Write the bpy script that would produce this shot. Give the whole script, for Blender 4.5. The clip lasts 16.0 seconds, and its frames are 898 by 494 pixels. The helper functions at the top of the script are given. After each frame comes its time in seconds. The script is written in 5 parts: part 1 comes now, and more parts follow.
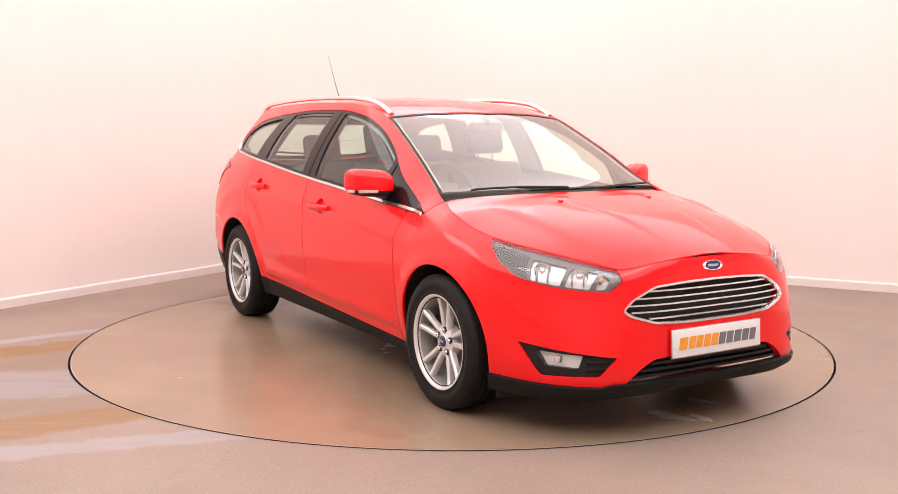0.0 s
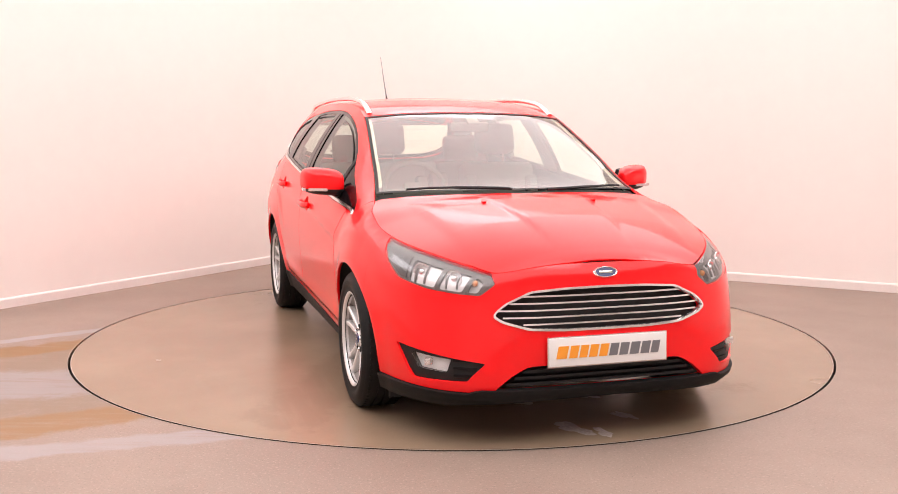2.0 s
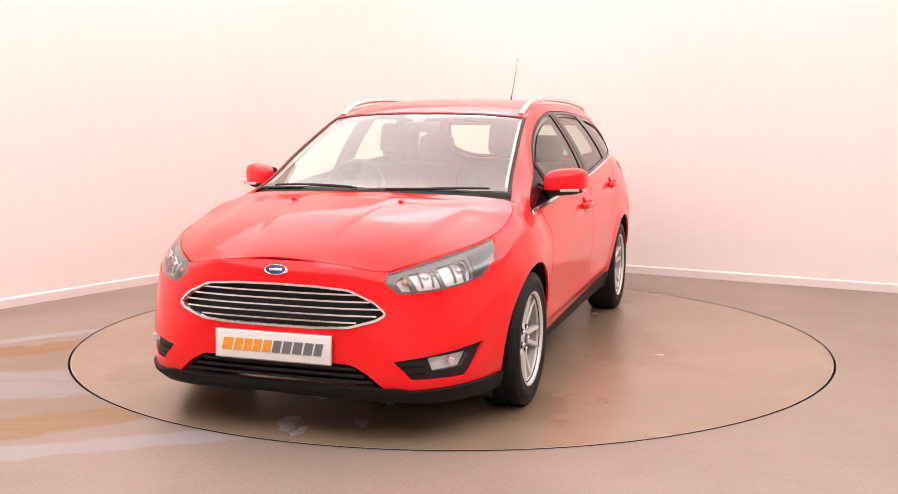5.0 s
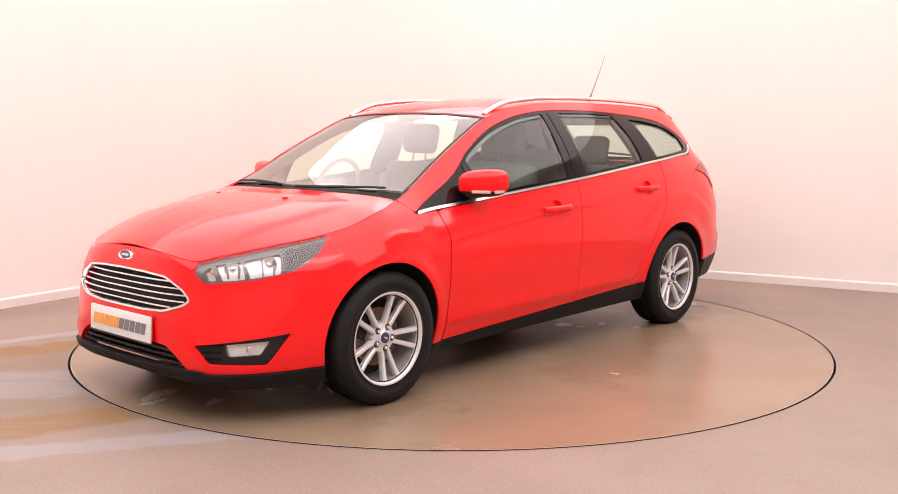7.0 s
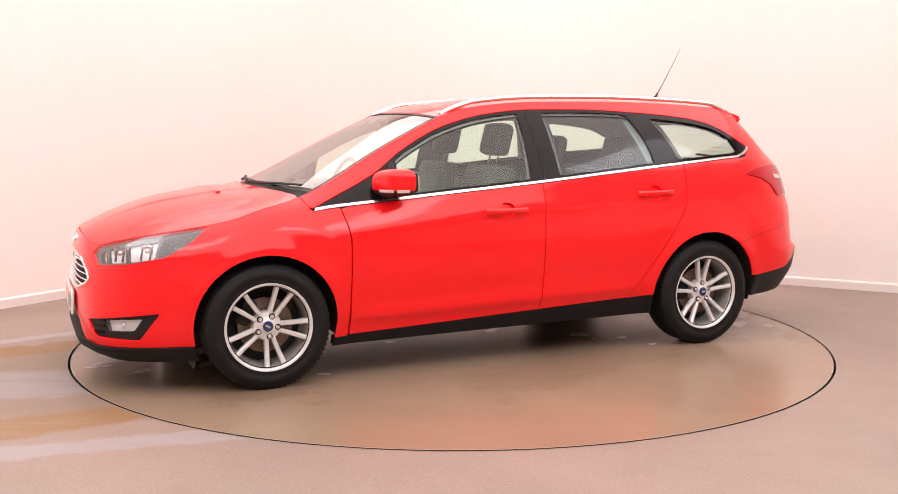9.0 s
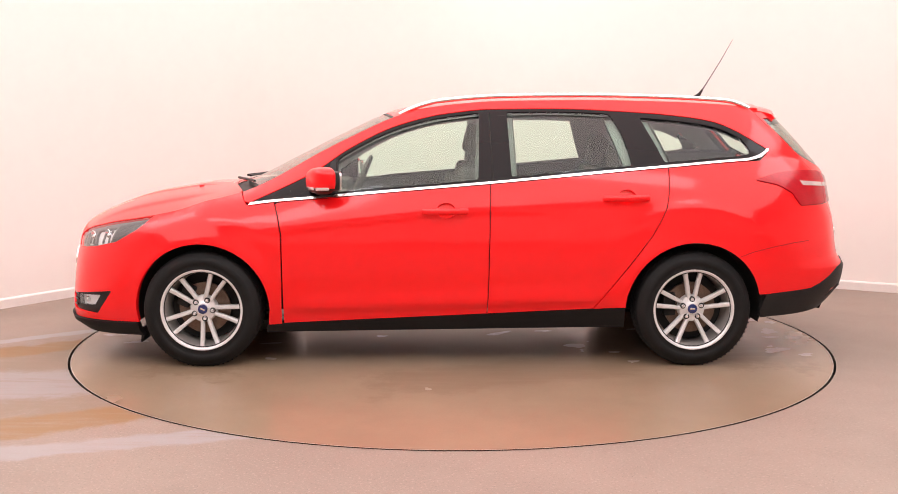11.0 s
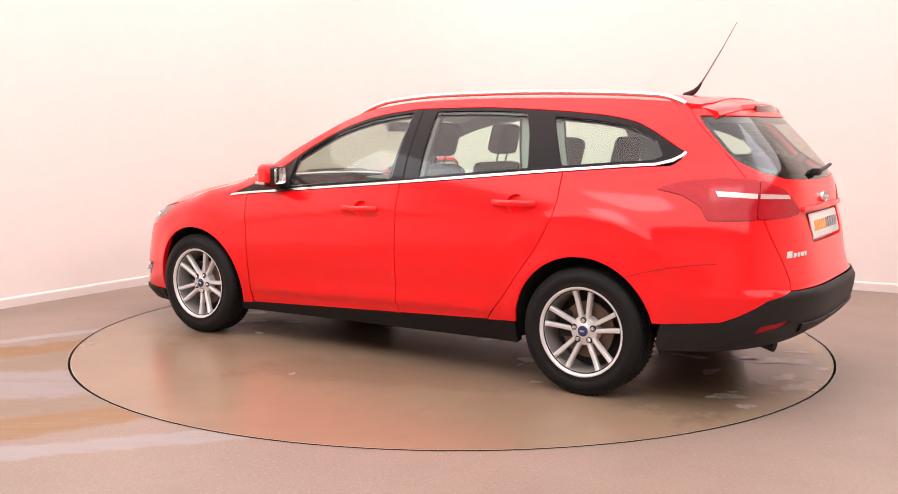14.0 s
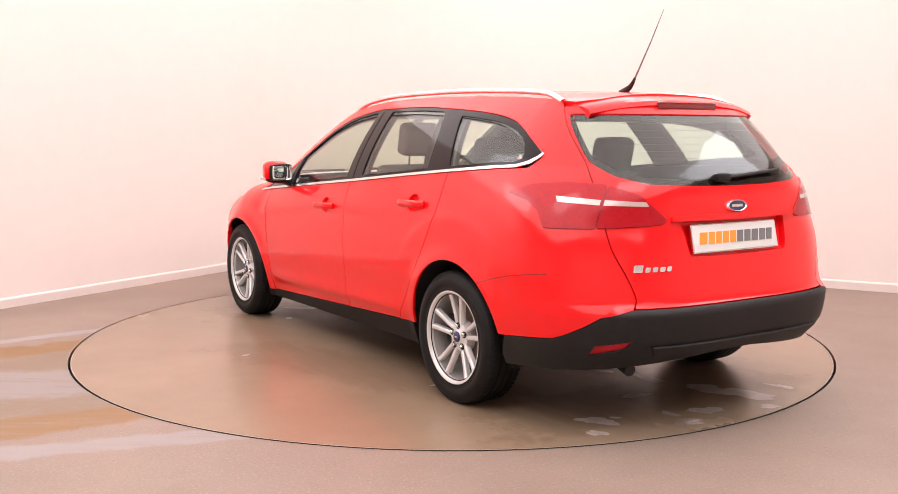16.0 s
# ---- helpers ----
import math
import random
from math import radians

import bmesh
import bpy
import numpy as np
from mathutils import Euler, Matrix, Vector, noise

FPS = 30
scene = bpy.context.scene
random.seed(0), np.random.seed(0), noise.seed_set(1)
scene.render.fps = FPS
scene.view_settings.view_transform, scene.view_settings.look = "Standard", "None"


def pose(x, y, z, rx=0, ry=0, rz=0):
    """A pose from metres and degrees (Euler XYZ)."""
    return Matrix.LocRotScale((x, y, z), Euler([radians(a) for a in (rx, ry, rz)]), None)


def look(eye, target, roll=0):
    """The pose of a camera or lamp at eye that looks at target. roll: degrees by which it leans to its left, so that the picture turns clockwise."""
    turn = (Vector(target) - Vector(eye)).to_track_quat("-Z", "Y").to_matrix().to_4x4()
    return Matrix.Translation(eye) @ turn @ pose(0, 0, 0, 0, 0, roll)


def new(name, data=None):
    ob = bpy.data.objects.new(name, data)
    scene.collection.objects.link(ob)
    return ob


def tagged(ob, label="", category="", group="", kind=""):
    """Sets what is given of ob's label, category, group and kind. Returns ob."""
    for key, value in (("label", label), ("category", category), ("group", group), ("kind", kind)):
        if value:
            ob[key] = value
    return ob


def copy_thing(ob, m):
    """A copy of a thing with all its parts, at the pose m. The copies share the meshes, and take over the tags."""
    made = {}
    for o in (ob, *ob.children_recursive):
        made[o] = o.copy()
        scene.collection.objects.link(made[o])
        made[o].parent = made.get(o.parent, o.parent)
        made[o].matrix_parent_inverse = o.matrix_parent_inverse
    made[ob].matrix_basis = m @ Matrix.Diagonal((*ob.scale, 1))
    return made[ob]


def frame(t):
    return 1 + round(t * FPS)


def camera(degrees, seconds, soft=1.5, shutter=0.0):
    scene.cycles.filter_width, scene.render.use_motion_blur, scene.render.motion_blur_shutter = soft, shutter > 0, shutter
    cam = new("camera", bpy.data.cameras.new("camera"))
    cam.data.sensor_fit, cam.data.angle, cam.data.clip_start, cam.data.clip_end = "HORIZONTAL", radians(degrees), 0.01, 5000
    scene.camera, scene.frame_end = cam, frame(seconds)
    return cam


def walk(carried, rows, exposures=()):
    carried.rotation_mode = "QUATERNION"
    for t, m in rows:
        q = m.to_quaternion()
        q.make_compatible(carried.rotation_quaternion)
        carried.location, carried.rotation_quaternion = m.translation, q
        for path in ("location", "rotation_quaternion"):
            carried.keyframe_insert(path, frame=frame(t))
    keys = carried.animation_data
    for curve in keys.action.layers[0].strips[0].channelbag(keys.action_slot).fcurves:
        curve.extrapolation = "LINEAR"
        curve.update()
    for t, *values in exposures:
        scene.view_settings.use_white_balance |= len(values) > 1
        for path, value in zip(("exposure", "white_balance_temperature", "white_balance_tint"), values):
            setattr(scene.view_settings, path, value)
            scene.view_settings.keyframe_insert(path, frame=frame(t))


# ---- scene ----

from mathutils.geometry import delaunay_2d_cdt

# ---------------------------------------------------------------- camera
cam = camera(49.47, 16.0, soft=0.9)
EYE = (0.0, -6.007, 1.2747)
AIM = (-0.018, -0.050, 0.5565)
walk(cam, [(0.0, look(EYE, AIM, 0.166)), (16.0, look(EYE, AIM, 0.166))])

# ---------------------------------------------------------------- light
world = bpy.data.worlds.new("world")
scene.world = world
world.use_nodes = True
world.node_tree.nodes["Background"].inputs[0].default_value = (1.0, 0.93, 0.86, 1)
world.node_tree.nodes["Background"].inputs[1].default_value = 0.05
scene.view_settings.exposure = 0.0


def area_lamp(name, place, target, sx, sy, watts, colour):
    data = bpy.data.lights.new(name, "AREA")
    data.shape, data.size, data.size_y, data.energy, data.color = "RECTANGLE", sx, sy, watts, colour
    ob = new(name, data)
    ob.matrix_world = look(place, target)
    return ob


CEIL = 3.3
LIGHT = (1.0, 0.930, 0.930)
# broad soft fill below the unseen ceiling, added to brighten the whole room
area_lamp("ceiling_fill", (0.0, -1.35, CEIL - 0.05), (0.0, -1.3499, 0), 9.2, 9.7, 585, LIGHT)
for lx, ly, wx, wy, watts in ((-3.4, -1.2, 1.2, 1.6, 18), (3.7, -1.2, 1.2, 1.6, 18), (-1.6, -3.6, 1.6, 1.0, 19), (1.8, -3.6, 1.6, 1.0, 19), (0.0, 1.9, 1.3, 0.8, 6)):
    area_lamp("ceiling_lamp", (lx, ly, CEIL - 0.09), (lx, ly + 0.0001, 0), wx, wy, watts, (0.88, 0.91, 1.0))

# ---------------------------------------------------------------- materials


def mat(name, colour, rough=0.5, metal=0.0, coat=0.0, noise_scale=0.0, spread=0.0, bump=0.0, spec=0.5, coat_rough=0.04):
    """A surface with its colour varied at two scales and a fine relief."""
    m = bpy.data.materials.new(name)
    m.use_nodes = True
    nt = m.node_tree
    b = nt.nodes["Principled BSDF"]
    b.inputs["Base Color"].default_value = (*colour, 1)
    b.inputs["Roughness"].default_value = rough
    b.inputs["Metallic"].default_value = metal
    b.inputs["Specular IOR Level"].default_value = spec
    b.inputs["Coat Weight"].default_value = coat
    b.inputs["Coat Roughness"].default_value = coat_rough
    if noise_scale:
        co = nt.nodes.new("ShaderNodeTexCoord")
        n1 = nt.nodes.new("ShaderNodeTexNoise")
        n1.inputs["Scale"].default_value, n1.inputs["Detail"].default_value = noise_scale, 6
        n2 = nt.nodes.new("ShaderNodeTexNoise")
        n2.inputs["Scale"].default_value, n2.inputs["Detail"].default_value = noise_scale * 6, 3
        add = nt.nodes.new("ShaderNodeMath")
        add.operation = "ADD"
        ramp = nt.nodes.new("ShaderNodeMapRange")
        ramp.inputs[1].default_value, ramp.inputs[2].default_value = 0.6, 1.4
        ramp.inputs[3].default_value, ramp.inputs[4].default_value = 1 - spread, 1 + spread
        mul = nt.nodes.new("ShaderNodeVectorMath")
        mul.operation = "SCALE"
        mul.inputs[0].default_value = colour
        for n in (n1, n2):
            nt.links.new(co.outputs["Object"], n.inputs["Vector"])
        nt.links.new(n1.outputs[0], add.inputs[0])
        nt.links.new(n2.outputs[0], add.inputs[1])
        nt.links.new(add.outputs[0], ramp.inputs[0])
        nt.links.new(ramp.outputs[0], mul.inputs["Scale"])
        nt.links.new(mul.outputs[0], b.inputs["Base Color"])
        if bump:
            bp = nt.nodes.new("ShaderNodeBump")
            bp.inputs["Strength"].default_value, bp.inputs["Distance"].default_value = bump, 0.002
            nt.links.new(n2.outputs[0], bp.inputs["Height"])
            nt.links.new(bp.outputs[0], b.inputs["Normal"])
    return m


def glass_mat(name, tint, ior=1.5, rough=0.0, sweep=3.8):
    m = bpy.data.materials.new(name)
    m.use_nodes = True
    nt = m.node_tree
    nt.nodes.clear()
    out = nt.nodes.new("ShaderNodeOutputMaterial")
    tr = nt.nodes.new("ShaderNodeBsdfTransparent")
    tr.inputs[0].default_value = (*tint, 1)
    gl = nt.nodes.new("ShaderNodeBsdfGlossy")
    gl.inputs["Roughness"].default_value = rough
    lw = nt.nodes.new("ShaderNodeLayerWeight")
    pw = nt.nodes.new("ShaderNodeMath")
    pw.operation = "POWER"
    pw.inputs[1].default_value = sweep
    fr = nt.nodes.new("ShaderNodeMath")
    fr.operation = "MULTIPLY_ADD"
    fr.inputs[1].default_value, fr.inputs[2].default_value = 0.85, ((ior - 1) / (ior + 1)) ** 2 * 1.8
    nt.links.new(lw.outputs["Facing"], pw.inputs[0])
    nt.links.new(pw.outputs[0], fr.inputs[0])
    mx = nt.nodes.new("ShaderNodeMixShader")
    nt.links.new(fr.outputs[0], mx.inputs[0])
    nt.links.new(tr.outputs[0], mx.inputs[1])
    nt.links.new(gl.outputs[0], mx.inputs[2])
    nt.links.new(mx.outputs[0], out.inputs[0])
    return m


PAINT = mat("red_paint", (0.93, 0.006, 0.010), 0.38, 0.0, 0.85, 3.0, 0.03, spec=0.08, coat_rough=0.09)
BLACK = mat("black_plastic", (0.015, 0.0135, 0.0135), 0.5, 0, 0, 30, 0.25, 0.3, spec=0.30)
SILL_BLACK = mat("black_sill_plastic", (0.009, 0.008, 0.008), 0.55, 0, 0, 30, 0.25, 0.3, spec=0.2)
GLOSS_BLACK = mat("gloss_black_trim", (0.008, 0.005, 0.006), 0.07, 0, 0.0, spec=0.22)
DARK = mat("dark_underbody", (0.012, 0.011, 0.010), 0.85, 0, 0, 12, 0.3)
RUBBER = mat("tyre_rubber", (0.010, 0.0095, 0.0095), 0.6, 0, 0, 25, 0.25, 0.3, spec=0.22)
ALLOY = mat("silver_alloy", (0.75, 0.74, 0.74), 0.32, 0.30, 0.6, 20, 0.05)
CHROME = mat("chrome", (0.95, 0.95, 0.96), 0.10, 0.85)
SATIN = mat("satin_aluminium", (0.80, 0.79, 0.78), 0.22, 1.0)
REFLECTOR = mat("lamp_reflector", (0.95, 0.95, 0.96), 0.16, 0.15, 0.8, 30, 0.08)
LAMP_GREY = mat("lamp_bezel", (0.16, 0.155, 0.152), 0.3, 0.3)
LAMP_DARK = mat("lamp_dark_bezel", (0.06, 0.06, 0.062), 0.3, 0.2)
AMBER = mat("amber_bulb", (0.75, 0.33, 0.12), 0.2, 0, 0.6)
TAIL_RED = mat("red_lens", (0.44, 0.007, 0.016), 0.16, 0, 0.25, 25, 0.22, spec=0.25, coat_rough=0.12)
TAIL_WHITE = mat("clear_lens_strip", (0.66, 0.52, 0.50), 0.1, 0.2, 1.0, 60, 0.15)
DEEP_RED = mat("dark_red_lens", (0.20, 0.006, 0.010), 0.08, 0, 1.0)
PLATE = mat("plate_white", (0.83, 0.82, 0.80), 0.25, 0, 0.4)
ORANGE = mat("plate_orange", (0.90, 0.34, 0.03), 0.3, 0, 0.3)
GREY = mat("plate_grey", (0.17, 0.17, 0.18), 0.3, 0, 0.3)
BADGE_BLUE = mat("badge_blue", (0.012, 0.025, 0.12), 0.15, 0, 0.8)
FABRIC = mat("dark_grey_fabric", (0.13, 0.122, 0.112), 0.9, 0, 0, 2.5, 0.15)
TRIM_LIGHT = mat("light_headliner", (0.74, 0.71, 0.65), 0.9, 0, 0, 3, 0.05)
PILLAR_GREY = mat("grey_pillar_plastic", (0.34, 0.335, 0.315), 0.8, 0, 0, 3, 0.06)
TRIM_DARK = mat("dark_interior_plastic", (0.075, 0.072, 0.066), 0.6, 0, 0, 3, 0.15)
# darker copy of the rim alloy, with the shade inside the wheel painted in
BARREL = mat("shaded_alloy", (0.36, 0.34, 0.32), 0.45, 0.4, 0, 20, 0.15)
RUST = mat("brake_disc_rusty", (0.17, 0.115, 0.085), 0.45, 0.6, 0, 30, 0.35)
MIRROR = mat("mirror_glass", (0.9, 0.9, 0.9), 0.01, 1.0)
GLASS = glass_mat("window_glass", (0.785, 0.95, 0.87))
REAR_GLASS = glass_mat("tinted_rear_glass", (0.74, 0.85, 0.78))
SCREEN_GLASS = glass_mat("windscreen_glass", (0.88, 0.93, 0.80), 1.62, 0.0, 2.7)
CLEAR = glass_mat("clear_lens", (0.95, 0.95, 0.95), 1.5, 0.0, 3.5)

# ---------------------------------------------------------------- mesh helpers


def curve(pairs):
    """A smooth monotone curve through a few (x, y) knots, as a function of an array."""
    pairs = sorted(pairs)
    px = np.array([p[0] for p in pairs], float)
    py = np.array([p[1] for p in pairs], float)
    h = np.diff(px)
    d = np.diff(py) / h
    m = np.zeros_like(py)
    m[0], m[-1] = d[0], d[-1]
    for i in range(1, len(px) - 1):
        if d[i - 1] * d[i] > 0:
            w1, w2 = 2 * h[i] + h[i - 1], h[i] + 2 * h[i - 1]
            m[i] = (w1 + w2) / (w1 / d[i - 1] + w2 / d[i])

    def f(x):
        x = np.clip(np.asarray(x, float), px[0], px[-1])
        i = np.clip(np.searchsorted(px, x) - 1, 0, len(h) - 1)
        t = (x - px[i]) / h[i]
        return ((1 + 2 * t) * (1 - t) ** 2 * py[i] + t * (1 - t) ** 2 * h[i] * m[i]
                + t * t * (3 - 2 * t) * py[i + 1] + t * t * (t - 1) * h[i] * m[i + 1])
    return f


def densify(loop, step, closed=True):
    loop = [tuple(p) for p in loop]
    out = []
    n = len(loop)
    for i in range(n if closed else n - 1):
        a, b = np.array(loop[i]), np.array(loop[(i + 1) % n])
        k = max(1, int(math.ceil(np.linalg.norm(b - a) / step)))
        out += [tuple(a + (b - a) * j / k) for j in range(k)]
    if not closed:
        out.append(loop[-1])
    return out


def rounded(loop, r, k=4):
    """The loop with its corners cut round."""
    out = []
    n = len(loop)
    for i in range(n):
        p, a, b = np.array(loop[i]), np.array(loop[i - 1]), np.array(loop[(i + 1) % n])
        da, db = np.linalg.norm(a - p), np.linalg.norm(b - p)
        q = min(r, da * 0.45, db * 0.45)
        s, e = p + (a - p) / da * q, p + (b - p) / db * q
        for j in range(k + 1):
            t = j / k
            out.append(tuple((1 - t) ** 2 * s + 2 * t * (1 - t) * p + t * t * e))
    return out


def inside(pts, loops):
    x, y = pts[:, 0], pts[:, 1]
    r = np.zeros(len(pts), bool)
    for loop in loops:
        a = np.array(loop)
        b = np.roll(a, -1, 0)
        for (x1, y1), (x2, y2) in zip(a, b):
            if y1 != y2:
                c = (y1 > y) != (y2 > y)
                r ^= c & (x < (x2 - x1) * (y - y1) / (y2 - y1) + x1)
    return r


def patch(loops, f, step=0.03, lift=0.0, flange=0.012, flip=False):
    """A sheet on the surface f(u, v) bounded by loops in (u, v), with turned-in edges: vertices, faces, normals."""
    loops = [densify(l, step * 0.7) for l in loops]
    pts, edges = [], []
    for l in loops:
        o = len(pts)
        pts += l
        edges += [(o + i, o + (i + 1) % len(l)) for i in range(len(l))]
    bound = np.array(pts)
    lo, hi = bound.min(0), bound.max(0)
    gx, gy = np.meshgrid(np.arange(lo[0] + step / 2, hi[0], step), np.arange(lo[1] + step / 2, hi[1], step))
    grid = np.stack([gx.ravel(), gy.ravel()], -1)
    if len(grid):
        grid = grid[inside(grid, loops)]
    if len(grid):
        keep = np.ones(len(grid), bool)
        for p in bound:
            keep &= ((grid - p) ** 2).sum(1) > (step * 0.45) ** 2
        grid = grid[keep]
    allp = [Vector(p) for p in pts] + [Vector(p) for p in grid]
    vs, es, fs, _, _, _ = delaunay_2d_cdt(allp, edges, [], 0, 1e-6)
    uv = np.array([(p.x, p.y) for p in vs])
    tri = np.array([t for t in fs if len(t) == 3])
    tri = tri[inside(uv[tri].mean(1), loops)]
    e = 0.006
    p0 = f(uv)
    du = f(uv + [e, 0]) - f(uv - [e, 0])
    dv = f(uv + [0, e]) - f(uv - [0, e])
    nrm = np.cross(du, dv)
    nrm /= np.maximum(np.linalg.norm(nrm, axis=1), 1e-12)[:, None]
    if flip:
        nrm, tri = -nrm, tri[:, ::-1]
    p0 = p0 + nrm * lift
    verts, normals, faces = [tuple(v) for v in p0], [tuple(v) for v in nrm], [tuple(int(i) for i in t) for t in tri]
    if flange:
        count = {}
        for t in faces:
            for a, b in ((t[0], t[1]), (t[1], t[2]), (t[2], t[0])):
                count[(a, b)] = 1
        rim = [(a, b) for a, b in count if (b, a) not in count]
        seen = {}
        for a, b in rim:
            out = np.cross(p0[b] - p0[a], nrm[a])
            out /= max(np.linalg.norm(out), 1e-12)
            for i in (a, b):
                if i not in seen:
                    seen[i] = len(verts)
                    verts += [tuple(p0[i]), tuple(p0[i] - nrm[i] * flange)]
                    mid = out * 0.8 + nrm[i] * 0.2
                    normals += [tuple(mid), tuple(out)]
            faces.append((seen[b], seen[a], seen[a] + 1, seen[b] + 1))
    return verts, faces, normals


def obj(name, verts, faces, material, parent=None, normals=None, smooth=True, label=""):
    me = bpy.data.meshes.new(name)
    me.from_pydata([tuple(map(float, v)) for v in verts], [], faces)
    me.update()
    me.materials.append(material)
    if smooth:
        me.polygons.foreach_set("use_smooth", [True] * len(me.polygons))
    if normals is not None:
        me.normals_split_custom_set_from_vertices([tuple(map(float, n)) for n in normals])
    ob = new(name, me)
    ob.parent = parent
    if label:
        tagged(ob, label)
    return ob


def panel(name, loops, f, material, parent, label="", **kw):
    v, fc, n = patch(loops, f, **kw)
    return obj(name, v, fc, material, parent, n, True, label)


def part(name, bm, material, parent, label="", smooth=35):
    """Links a bmesh as one mesh object under a thing or a part."""
    bmesh.ops.recalc_face_normals(bm, faces=bm.faces[:])
    me = bpy.data.meshes.new(name)
    bm.to_mesh(me)
    bm.free()
    me.materials.append(material)
    if smooth:
        me.polygons.foreach_set("use_smooth", [True] * len(me.polygons))
        me.set_sharp_from_angle(angle=radians(smooth))
    ob = new(name, me)
    ob.parent = parent
    if label:
        tagged(ob, label)
    return ob


def box(sx, sy, sz, at=(0, 0, 0), bevel=0.0, rot=(0, 0, 0), seg=2, bm=None):
    own = bm if bm is not None else bmesh.new()
    made = bmesh.ops.create_cube(own, size=1.0)["verts"]
    bmesh.ops.scale(own, vec=(sx, sy, sz), verts=made)
    if bevel:
        ed = list({e for v in made for e in v.link_edges})
        made = [v for v in bmesh.ops.bevel(own, geom=ed, offset=bevel, segments=seg, affect="EDGES", profile=0.6)["verts"]]
        made = list({v for v in made}) if bm is None else made
    if bm is None:
        made = own.verts[:]
    bmesh.ops.transform(own, matrix=pose(*at, *rot), verts=made)
    return own


def lathe(profile, n=48, axis="y"):
    """A solid of revolution about y from (radius, y) pairs."""
    bm = bmesh.new()
    rings = []
    for r, y in profile:
        rings.append([bm.verts.new((r * math.cos(2 * math.pi * i / n), y, r * math.sin(2 * math.pi * i / n))) for i in range(n)])
    for a, b in zip(rings, rings[1:]):
        for i in range(n):
            bm.faces.new((a[i], a[(i + 1) % n], b[(i + 1) % n], b[i]))
    return bm


def tube(path, radius, n=8, ry=None, taper=None):
    """A bar swept along points; ry flattens it upwards."""
    bm = bmesh.new()
    pts = [Vector(p) for p in path]
    rings = []
    for i, p in enumerate(pts):
        d = (pts[min(i + 1, len(pts) - 1)] - pts[max(i - 1, 0)]).normalized()
        side = d.cross(Vector((0, 0, 1)))
        side = side.normalized() if side.length > 1e-4 else Vector((0, 1, 0))
        up = side.cross(d)
        k = taper(i / (len(pts) - 1)) if taper else 1.0
        rings.append([bm.verts.new(p + side * math.cos(2 * math.pi * j / n) * radius * k + up * math.sin(2 * math.pi * j / n) * (ry or radius) * k) for j in range(n)])
    for a, b in zip(rings, rings[1:]):
        for j in range(n):
            bm.faces.new((a[j], a[(j + 1) % n], b[(j + 1) % n], b[j]))
    bm.faces.new(rings[0][::-1])
    bm.faces.new(rings[-1])
    return bm


# ---------------------------------------------------------------- the shape of the car
# Its own space: x forward, y to its left, z up, origin on the ground midway between the axles.
AXLE, HUB_Z, TYRE_R = 1.324, 0.311, 0.3145
FX, RX = 1.30, -1.60          # the sides run straight between these; beyond them the ends round off
REF_F, REF_R, REF_W = 2.19, -2.23, 0.90
FN, FM, RN, RM = 3.0, 2.2, 3.6, 2.8

nose_x = curve([(0.10, 2.02), (0.17, 2.09), (0.215, 2.160), (0.25, 2.167), (0.34, 2.170), (0.45, 2.172), (0.55, 2.168), (0.645, 2.155), (0.70, 2.142), (0.75, 2.118)])
tail_x = curve([(0.20, -2.14), (0.27, -2.18), (0.34, -2.25), (0.42, -2.31), (0.53, -2.325), (0.57, -2.285), (0.66, -2.262), (0.78, -2.245), (0.90, -2.215),
                (1.00, -2.205), (1.06, -2.185), (1.20, -2.075), (1.34, -1.945), (1.45, -1.84)])
half_w = curve([(2.2, 0.895), (1.324, 0.898), (0.85, 0.880), (0.0, 0.882), (-0.8, 0.888), (-1.324, 0.898), (-1.75, 0.885), (-2.25, 0.85)])
belt_z = curve([(2.2, 0.66), (1.9, 0.70), (1.6, 0.755), (1.3, 0.82), (1.07, 0.877), (0.64, 0.92), (-0.22, 0.995), (-1.18, 1.083), (-1.63, 1.118), (-1.9, 1.13), (-2.25, 1.13)])
belt_y = curve([(2.2, 0.87), (1.6, 0.845), (1.3, 0.83), (1.07, 0.805), (0.64, 0.825), (-0.22, 0.835), (-1.18, 0.805), (-1.63, 0.745), (-1.9, 0.70), (-2.25, 0.66)])
cant_y = curve([(2.2, 0.80), (1.85, 0.785), (1.5, 0.795), (1.3, 0.785), (1.12, 0.722), (0.9, 0.672), (0.73, 0.648), (0.5, 0.614), (0.3, 0.588), (0.1, 0.575), (-0.3, 0.57), (-0.8, 0.57),
                (-1.3, 0.56), (-1.7, 0.545), (-2.25, 0.52)])
cant_z_side = curve([(1.32, 0.885), (1.12, 0.935), (1.0, 0.985), (0.9, 1.037), (0.73, 1.135), (0.5, 1.252), (0.3, 1.342), (0.1, 1.397), (-0.3, 1.433), (-0.8, 1.44),
                     (-1.3, 1.43), (-1.7, 1.408), (-2.0, 1.395), (-2.25, 1.39)])

_phi = np.linspace(0, math.pi / 2, 4001)


def _end(n, m, xs, xe):
    c, s = np.clip(np.cos(_phi), 0, 1) ** (2 / m), np.sin(_phi) ** (2 / n)
    px, py = xs + (xe - xs) * c, REF_W * s
    return np.concatenate([[0], np.cumsum(np.hypot(np.diff(px), np.diff(py)))])


